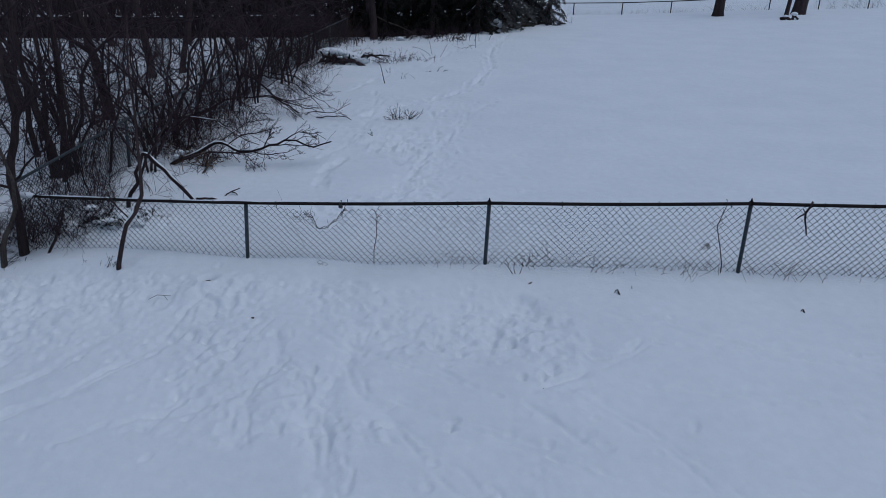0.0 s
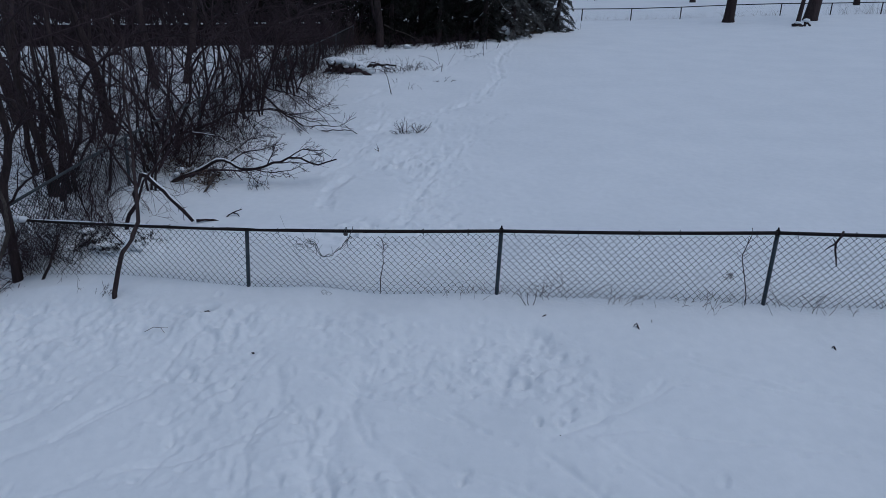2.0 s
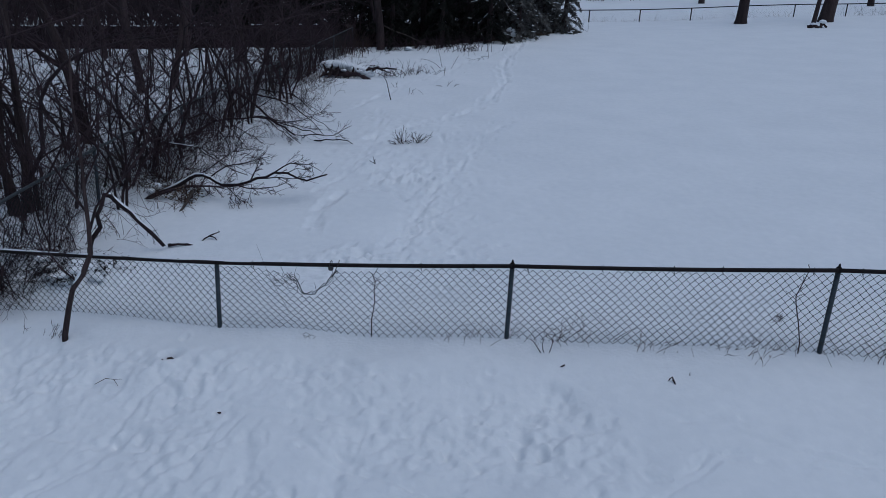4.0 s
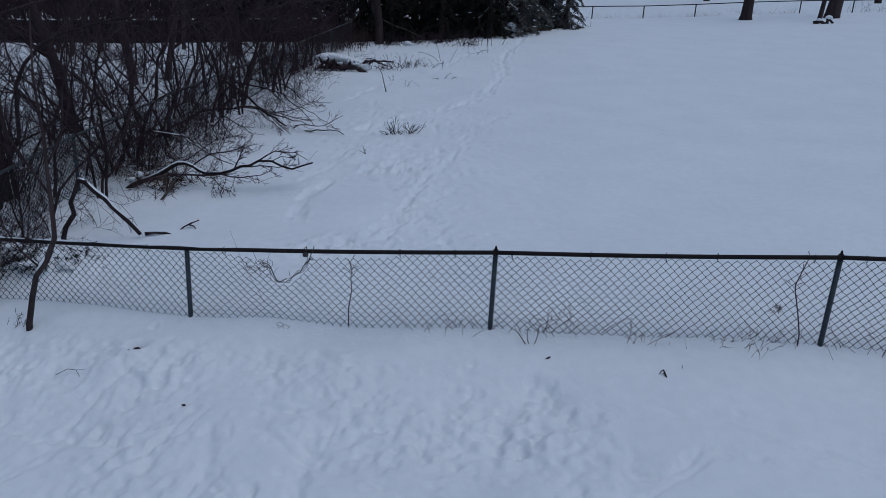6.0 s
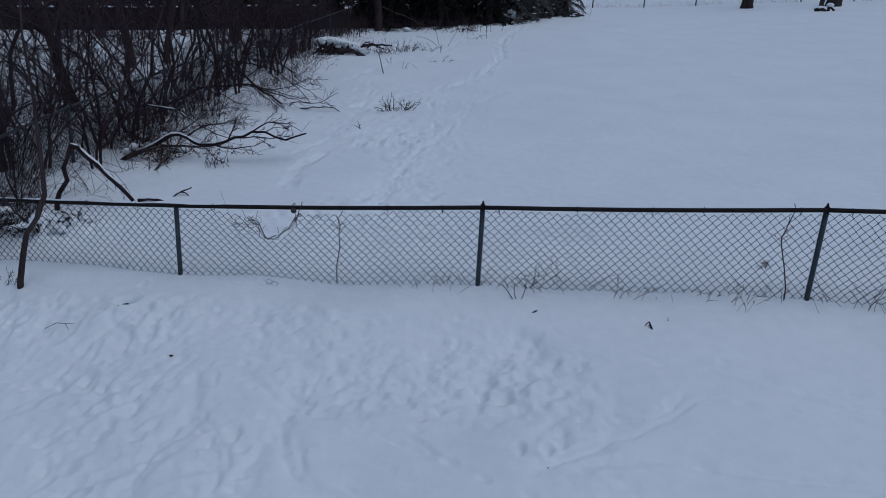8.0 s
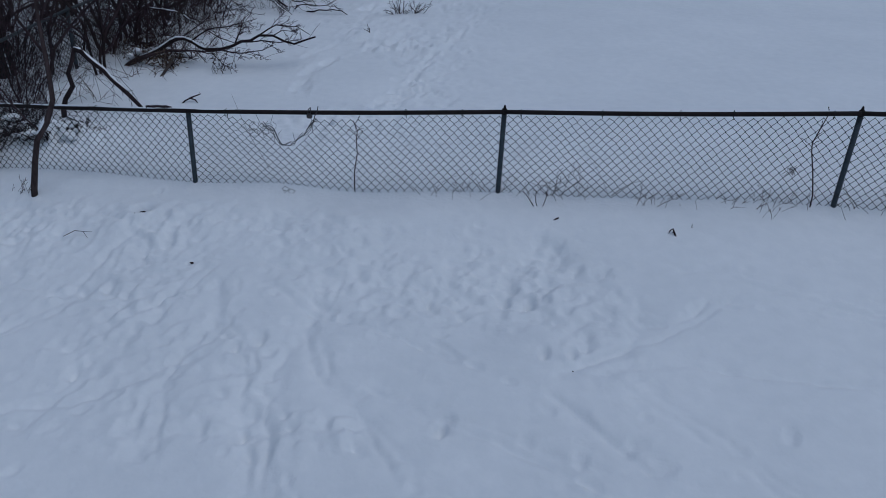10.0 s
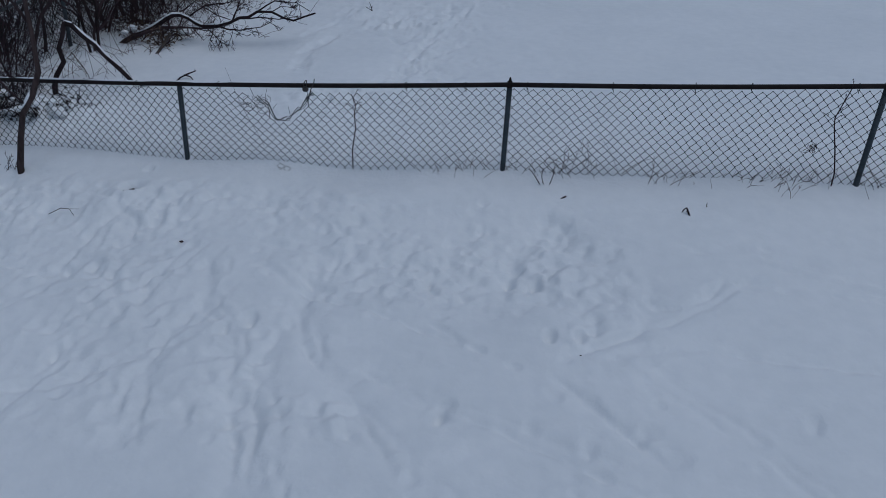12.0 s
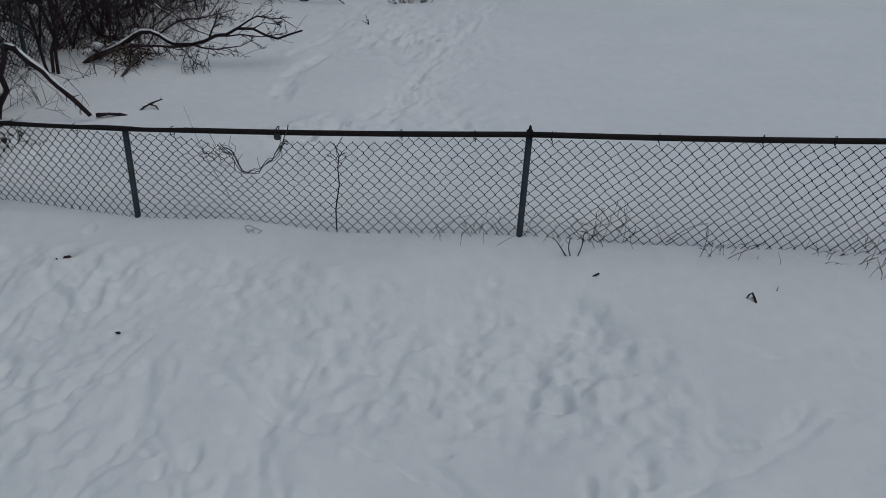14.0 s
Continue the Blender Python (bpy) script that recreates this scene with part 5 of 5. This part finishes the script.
def log_pile():
    rng = random.Random(500)
    x, y = -5.3, 23.7
    z = gz(x, y)
    t = empty("fallen_log", (x, y, z), "fallen dark log heaped with ragged snow", "log")

    def limb(path, r0, r1, name="log", mat=BARK_BIG):
        pts = [Vector(p) for p in path]
        fine = [pts[0]]
        for a, b in zip(pts, pts[1:]):
            fine += [a.lerp(b, f) + Vector((rng.gauss(0, 0.012), 0, rng.gauss(0, 0.015))) for f in (0.33, 0.67)] + [b]
        s = Soup()
        s.tube(fine, [r * rng.uniform(0.6, 1.25) for r in taper(len(fine), r0, r1)], 9)
        part(name, s, mat, t)

    limb([(-0.78, -0.1, 0.04), (-0.62, -0.16, 0.2), (-0.42, -0.2, 0.16), (-0.2, -0.22, 0.2), (-0.02, -0.25, 0.1)], 0.065, 0.05, "log", BARK)
    limb([(-0.3, -0.22, 0.08), (0.05, -0.3, 0.1), (0.3, -0.34, 0.12), (0.52, -0.36, 0.05), (0.8, -0.4, -0.08)], 0.075, 0.06, "log", BARK)
    limb([(-0.8, 0.25, -0.1), (-0.4, 0.2, 0.12), (0.1, 0.15, 0.14), (0.6, 0.1, 0.1)], 0.14, 0.1, "log", BARK)
    for px, pz, tx, tz in ((-0.66, 0.18, -0.74, 0.36), (-0.5, 0.18, -0.46, 0.38), (-0.36, 0.16, -0.26, 0.33), (-0.7, 0.12, -0.85, -0.04), (-0.5, 0.12, -0.6, -0.06), (-0.3, 0.12, -0.36, -0.05), (0.16, 0.12, 0.22, 0.32), (0.28, 0.14, 0.36, 0.27), (0.1, 0.1, 0.02, -0.05)):
        limb([(px, -0.26, pz), ((px + tx) / 2 + 0.02, -0.32, (pz + tz) / 2), (tx, -0.34, tz)], 0.05, 0.02, "stub")
    limb([(0.52, -0.1, 0.16), (0.66, -0.12, 0.26), (0.82, -0.1, 0.3), (1.0, -0.1, 0.31), (1.2, -0.1, 0.33), (1.5, -0.1, 0.31)], 0.07, 0.022, "branch")
    limb([(0.62, -0.1, 0.24), (0.72, -0.12, 0.36), (0.84, -0.12, 0.4)], 0.04, 0.015, "branch")
    limb([(0.95, -0.1, 0.31), (1.1, -0.15, 0.25), (1.3, -0.2, 0.22)], 0.03, 0.012, "branch")
    cap = Soup()
    for k in range(13):
        u = k / 12
        bx = -0.72 + 1.3 * u + rng.gauss(0, 0.04)
        hump = 0.42 - 0.13 * u + 0.06 * math.sin(5 * u)
        blob(cap, (bx, 0.05 + rng.gauss(0, 0.07), hump - 0.1), rng.uniform(0.2, 0.3), rng.uniform(0.14, 0.2), rng.uniform(0.1, 0.14), rng, 9, 16, 0.3)
    for bx, by, bz, rx, rz in ((0.72, -0.1, 0.34, 0.1, 0.03), (1.05, -0.1, 0.345, 0.14, 0.02), (0.4, -0.34, 0.2, 0.12, 0.04), (-0.1, -0.26, 0.2, 0.1, 0.04), (-0.55, -0.2, 0.28, 0.1, 0.05)):
        blob(cap, (bx, by, bz), rx, 0.06, rz, rng, 5, 9, 0.3)
    part("snow", cap, SNOW_CAP, t, "ragged snow heaped on the log")
    for k, (wx, wy, wn, wh) in enumerate(((-4.05, 23.8, 26, 0.5), (-3.4, 24.3, 22, 0.4), (-3.7, 24.1, 20, 0.4), (-3.1, 24.4, 10, 0.3), (-2.15, 24.5, 4, 0.3), (-1.57, 27.3, 5, 0.6), (-2.44, 22.5, 5, 0.22), (-2.6, 25.6, 3, 0.9))):
        grass_clump(wx, wy, wn, wh, 0.3, 510 + k, TWIG, "dry arching weeds beside the fallen log", width=0.008, twigs=2, group="dry stalks before the evergreens", splay=0.6)
    grass_clump(-6.6, 24.0, 14, 0.7, 0.4, 506, TWIG, "dry arching weeds beside the fallen log", width=0.009, twigs=2, group="dry stalks before the evergreens")


log_pile()


# ---------------------------------------------------------------- evergreens at the back
def conifer(x, y, height, reach, seed, label, lowest=-0.25):
    rng = random.Random(seed)
    t = empty("evergreen_tree", (x, y, gz(x, y)), label, "evergreen", "evergreens behind the field")
    s = Soup()
    s.tube([(0, 0, -0.3), (0, 0, height * 0.5), (0.05, 0, height)], [0.16, 0.1, 0.02], 8)
    part("trunk", s, BARK_BIG, t)
    boughs, needles, cap = Soup(), Soup(), Soup()
    n = int(height * 15)
    for k in range(n):
        f = k / n
        h = lowest + (height - lowest) * f
        a = k * 2.4 + rng.gauss(0, 0.3)
        ln = reach * (1 - f) ** 0.75 * rng.uniform(0.7, 1.15) + 0.15
        pts = wander((0, 0, h + 0.3 * ln), (math.cos(a), math.sin(a), 0.0), ln, rng, 6, 0.1, -0.16)
        boughs.tube(pts, taper(7, 0.022, 0.006), 4, tip=False)
        for q in range(int(20 + 62 * ln)):
            p, d = along(pts, rng.uniform(0.15, 1))
            side = d.cross(Vector((0, 0, 1))).normalized() * rng.choice((-1, 1))
            w = (d * rng.uniform(0.3, 1) + side * rng.uniform(0.3, 1) + Vector((0, 0, rng.uniform(-0.9, 0.15)))).normalized()
            p = p + Vector((rng.gauss(0, 0.03), rng.gauss(0, 0.03), rng.gauss(0, 0.03)))
            needles.blade(p, p + w * rng.uniform(0.1, 0.26), rng.uniform(0.016, 0.042), (rng.gauss(0, 1), rng.gauss(0, 1), rng.gauss(0, 0.6)))
        for _ in range(3 if x > -1.2 and h < 3 else 1):
            if rng.random() < (0.4 if x > -1.2 and h < 3 else 0.05) and ln > 0.5:
                p, d = along(pts, rng.uniform(0.5, 1.0))
                blob(cap, p + Vector((rng.gauss(0, 0.06), rng.gauss(0, 0.06), 0.03)), rng.uniform(0.03, 0.12), rng.uniform(0.02, 0.04), 0.016, rng, 4, 7)
    part("branchwork", boughs, BARK, t, kind="stuff")
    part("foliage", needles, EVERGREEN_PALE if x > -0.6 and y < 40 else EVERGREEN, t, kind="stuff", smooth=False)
    if cap.v:
        part("snow", cap, SNOW_CAP, t, kind="stuff")


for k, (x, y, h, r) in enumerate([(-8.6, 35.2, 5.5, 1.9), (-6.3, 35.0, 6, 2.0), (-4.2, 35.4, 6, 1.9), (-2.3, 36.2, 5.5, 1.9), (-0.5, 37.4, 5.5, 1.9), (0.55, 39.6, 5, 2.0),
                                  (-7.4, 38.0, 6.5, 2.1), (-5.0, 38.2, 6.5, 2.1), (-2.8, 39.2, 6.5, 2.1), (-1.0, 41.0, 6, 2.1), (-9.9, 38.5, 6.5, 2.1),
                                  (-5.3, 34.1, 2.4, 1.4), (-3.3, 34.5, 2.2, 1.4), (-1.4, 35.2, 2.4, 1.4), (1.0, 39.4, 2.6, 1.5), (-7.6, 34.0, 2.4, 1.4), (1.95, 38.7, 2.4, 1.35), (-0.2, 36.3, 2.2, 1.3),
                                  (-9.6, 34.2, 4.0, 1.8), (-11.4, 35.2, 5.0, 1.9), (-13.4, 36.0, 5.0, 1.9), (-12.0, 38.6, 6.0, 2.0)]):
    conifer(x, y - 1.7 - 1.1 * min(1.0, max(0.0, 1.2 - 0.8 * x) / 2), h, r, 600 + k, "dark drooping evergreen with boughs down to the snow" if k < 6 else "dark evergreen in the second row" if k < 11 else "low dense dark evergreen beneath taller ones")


def evergreen_shade():
    """A dark brown sheet just above the snow: painted shade under the evergreens."""
    n = 60
    s = Soup()
    keep = {}
    for j in range(n + 1):
        for i in range(n + 1):
            x, y = -11.5 + 13.4 * i / n, 29.2 + 13.0 * j / n
            edge = float(np.interp(x, (-12, -7.9, -6.2, -4.1, -2.2, -1.2, -0.4, 0.4, 1.5, 2.0), (30.6, 30.4, 30.7, 31.4, 32.6, 33.0, 34.2, 34.9, 36.6, 40.0))) + 1.1 * (float(value_noise(x, y, 0.7, 31)) - 0.5)
            keep[i, j] = len(s.v)
            s.v.append(Vector((x, y, gz(x, y) + (0.035 if y > edge else -0.15) + 0.04 * float(value_noise(x, y, 0.4, 32)))))
    for j in range(n):
        for i in range(n):
            s.f.append((keep[i, j], keep[i + 1, j], keep[i + 1, j + 1], keep[i, j + 1]))
    thing("evergreen_shade", s, SHADE_BROWN, "dark brown sheet standing for the shade under the evergreens", "litter", kind="structure")


evergreen_shade()


def dead_limbs():
    rng = random.Random(640)
    for path, r, lab, snowy in (([(-1.5, 32.6, 2.55), (-1.6, 32.6, 2.72), (-1.86, 32.6, 2.96), (-1.87, 32.6, 3.28), (-1.47, 32.6, 3.71), (-1.06, 32.6, 4.21), (-0.7, 32.7, 4.8)], 0.06, "leaning snow-laden limb before the evergreens", True),
                          ([(-2.3, 32.5, 4.1), (-1.7, 32.5, 4.25), (-1.3, 32.5, 4.1)], 0.04, "broken snowy limb before the evergreens", True),
                          ([(-0.9, 33.2, 4.3), (-0.6, 33.2, 3.9), (-0.3, 33.2, 3.75)], 0.03, "short snowy limb before the evergreens", True),
                          ([(-5.5, 30.6, 3.02), (-5.1, 30.6, 2.84), (-4.6, 30.6, 2.71), (-4.2, 30.6, 2.55), (-3.8, 30.6, 2.4)], 0.03, "bare pale stick propped before the evergreens", False),
                          ([(-7.85, 29.5, 3.3), (-7.57, 29.5, 2.87), (-7.35, 29.5, 2.5), (-7.3, 29.5, 2.0)], 0.03, "bare pale stick leaning in the brush", False),
                          ([(-8.28, 29.3, 3.2), (-8.15, 29.3, 2.8), (-8.05, 29.3, 2.0)], 0.025, "thin pale stick leaning in the brush", False)):
        t = empty("dead_limb", (0, 0, 0), lab, "branch")
        pts = [Vector(p) for p in path]
        s = Soup()
        s.tube(pts, taper(len(pts), r, r * 0.5), 7)
        part("bough", s, DEAD_WOOD, t)
        tw = Soup()
        twig_tree(tw, pts, r * 0.5, rng, 2, 5, ratio=0.35)
        part("crown", tw, TWIG, t, kind="stuff")
        if snowy:
            cap = Soup()
            snow_line(cap, pts, [r] * len(pts), lift=0.75, wide=0.55)
            part("snow", cap, SNOW_CAP, t, "snow lying along the limb")
    for k, (x, y) in enumerate([(-2.3, 29.5), (-1.95, 29.6), (-4.8, 30.0), (-3.2, 30.4), (-5.2, 30.3), (-6.2, 29.6), (-3.9, 30.6), (-5.8, 30.9), (-4.5, 31.2), (-3.5, 31.0), (-2.7, 31.6), (-6.6, 30.4), (-5.0, 30.9), (-2.9, 30.9), (-1.6, 32.2), (1.9, 38.6), (2.3, 38.0)]):
        grass_clump(x, y, 22, 0.6, 0.45, 660 + k, TWIG, "tangled dead brush at the foot of the evergreens", width=0.012, twigs=3, group="brush before the evergreens")


dead_limbs()


def hollow_snow():
    """A clump of snow that has slid off the boughs, and a small heap on the ground."""
    rng = random.Random(670)
    for x, y, z, rx, rz, lab in ((-0.45, 33.6, 3.02, 0.19, 0.19, "heavy clump of snow caught on low boughs"), (-4.35, 29.9, gz(-4.35, 29.9) + 0.05, 0.17, 0.09, "small heap of snow over a broken stub")):
        s = Soup()
        for u, size in ((-0.35, 0.8), (0.3, 0.65), (0.75, 0.4)):
            blob(s, (rx * u, 0.05 * u, -0.6 * rz * u), rx * size, 0.14, rz * size, rng, 12, 18, 0.75)
        thing("snow_clump", s, SNOW_CAP, lab, "snow clump", place=(x, y, z))
    for k in range(16):
        x, y = rng.uniform(-8.6, -5.9), rng.uniform(27.2, 30.2)
        grass_clump(x, y, 9, rng.uniform(0.7, 1.5), 0.35, 680 + k, rng.choice((DRY_GRASS_DARK, TWIG)), "tall withered stalks beneath the wood's edge", width=0.011, group="tall stalks at the wood's edge", splay=0.15, droop=-0.02, twigs=1)


hollow_snow()


# ---------------------------------------------------------------- the dark board fence behind the wood
def board_fence():
    rng = random.Random(700)
    t = empty("board_fence", (0, 0, 0), "low dark wooden board fence behind the wood", "fence")
    bm = bmesh.new()
    bmesh.ops.create_cube(bm, size=1, matrix=Matrix.Translation((0, 0, 0.5)) @ Matrix.Diagonal((0.156, 0.022, 1.0, 1)))
    bmesh.ops.bevel(bm, geom=list(bm.edges), offset=0.006, segments=1, affect="EDGES")
    me = bpy.data.meshes.new("board")
    bm.to_mesh(me)
    bm.free()
    me.materials.append(BOARD)
    line = lambda x: 30.5 + (x + 10) * 0.17
    for k in range(170):
        x = -7.7 - 0.157 * k
        y = line(x)
        b = new("board", me)
        b.parent = t
        b.matrix_basis = pose(x, y, gz(x, y) - 0.08 + rng.gauss(0, 0.012), 0, 0, 9.6 + rng.gauss(0, 0.4)) @ Matrix.Diagonal((1, 1, 0.95, 1))
    cap = Soup()
    for k in range(0, 170, 2):
        if rng.random() < 0.6:
            x = -7.7 - 0.157 * k
            blob(cap, (x, line(x), gz(x, line(x)) + 0.885), rng.uniform(0.05, 0.14), 0.03, 0.028, rng, 4, 6)
    part("snow", cap, SNOW_CAP, t, "bits of snow along the board tops", kind="stuff")
    for h in (0.2, 0.68):
        s = Soup()
        pts = [(x, line(x) + 0.03, gz(x, line(x)) + h) for x in (-7.6 - 1.34 * k for k in range(21))]
        s.tube(pts, [0.035] * len(pts), 4)
        part("rail", s, BOARD, t)
    for k in range(14):
        x = -7.7 - 2.05 * k
        s = Soup()
        s.tube([(x, line(x) + 0.07, gz(x, line(x)) - 0.3), (x, line(x) + 0.07, gz(x, line(x)) + 1.0)], [0.06, 0.06], 6)
        part("post", s, BOARD, t)


board_fence()


# ---------------------------------------------------------------- far trees beyond and at the edge of the field
tree("tree", 11.5, 42.3, 9, 0.27, (0.02, 0.0), 801, "stout dark trunk at the edge of the snowfield", limbs=6, first=0.4, flare=1.3, bend=0.03)
tree("tree", 15.85, 42.5, 9, 0.34, (0.14, 0.0), 802, "stout leaning trunk at the far fence", limbs=6, first=0.4, flare=1.2, bend=0.03)
tree("tree", 14.4, 40.2, 8, 0.105, (0.06, 0.0), 803, "slim trunk beside a stout one at the field edge", limbs=5, first=0.45, flare=1.15, bend=0.03)
tree("tree", 13.7, 61.0, 8, 0.22, (0.0, 0.0), 804, "dark trunk beyond the far fence", limbs=6, first=0.3)
tree("tree", 23.5, 55.0, 8, 0.2, (0.05, 0.0), 805, "dark trunk beyond the far fence", limbs=6, first=0.3)


def stump():
    t = empty("tree_stump", (14.0, 39.0, gz(14.0, 39.0)), "broken stump pieces capped with snow", "stump")
    rng = random.Random(810)
    for path, r in (([(-0.3, 0, 0.02), (0.0, -0.1, 0.1), (0.2, -0.1, 0.0)], 0.09), ([(0.3, 0.1, 0.0), (0.42, 0.0, 0.2), (0.6, 0.0, 0.05)], 0.07), ([(0.35, 0, -0.1), (0.32, 0, 0.26)], 0.07)):
        s = Soup()
        s.tube(path, taper(len(path), r, r * 0.8), 9)
        part("wood", s, BARK_BIG, t)
    cap = Soup()
    blob(cap, (-0.05, -0.05, 0.17), 0.17, 0.14, 0.07, rng)
    blob(cap, (0.38, 0.0, 0.3), 0.18, 0.14, 0.1, rng)
    part("snow", cap, SNOW_CAP, t)


stump()
for k, (x, y, h) in enumerate([(4.6, 45.2, 0.4), (10.5, 45.6, 0.4), (9.0, 45.5, 0.35), (14.6, 45.8, 0.4), (19.2, 46.2, 0.8), (20.4, 46.4, 0.9), (21.4, 46.6, 1.0), (22.6, 46.8, 1.0), (12.6, 45.7, 0.4), (3.2, 45.1, 0.3), (6.2, 45.3, 0.3), (7.4, 45.4, 0.35)]):
    grass_clump(x, y, 16, h, 0.5, 820 + k, TWIG if h > 0.6 else DRY_LEAF, "dry grass standing along the far fence", width=0.0055, group="grass along the far fence")


def far_brush():
    """The dim wood far behind: trunks and brush too many to count."""
    rng = random.Random(900)
    s = Soup()
    for k in range(3800):
        x, y = rng.uniform(-62, 1.5), rng.uniform(52, 74)
        if -24 < x < -9 and rng.random() < 0.75:
            y = rng.uniform(64, 74)
        if x > -9:
            y = rng.uniform(44, 60)
        pts = wander((x, y, gz(x, y) - 0.1), (rng.gauss(0, 0.35), rng.gauss(0, 0.2), 1), rng.uniform(1.2, 4.5), rng, 4, 0.16)
        r = rng.uniform(0.018, 0.06) if rng.random() < 0.93 else rng.uniform(0.1, 0.25)
        s.tube(pts, taper(5, r, r * 0.4), 3, tip=False)
    for k in range(4200):
        x, y = rng.uniform(-48, -12), rng.uniform(34, 52)
        pts = wander((x, y, gz(x, y) - 0.1), (rng.gauss(0, 0.4), rng.gauss(0, 0.2), 1), rng.uniform(1.0, 4.5), rng, 4, 0.18)
        r = rng.uniform(0.012, 0.04) if rng.random() < 0.96 else rng.uniform(0.07, 0.15)
        s.tube(pts, taper(5, r, r * 0.4), 3, tip=False)
    for k in range(900):
        x, y = rng.uniform(2, 45), rng.uniform(66, 80)
        pts = wander((x, y, gz(x, y) - 0.1), (rng.gauss(0, 0.35), rng.gauss(0, 0.2), 1), rng.uniform(1.2, 4.0), rng, 4, 0.16)
        r = rng.uniform(0.02, 0.05) if rng.random() < 0.95 else rng.uniform(0.1, 0.25)
        s.tube(pts, taper(5, r, r * 0.4), 3, tip=False)
    thing("far_wood", s, TWIG, "dense dim wood of bare trunks and brush", "woods", kind="stuff")


far_brush()
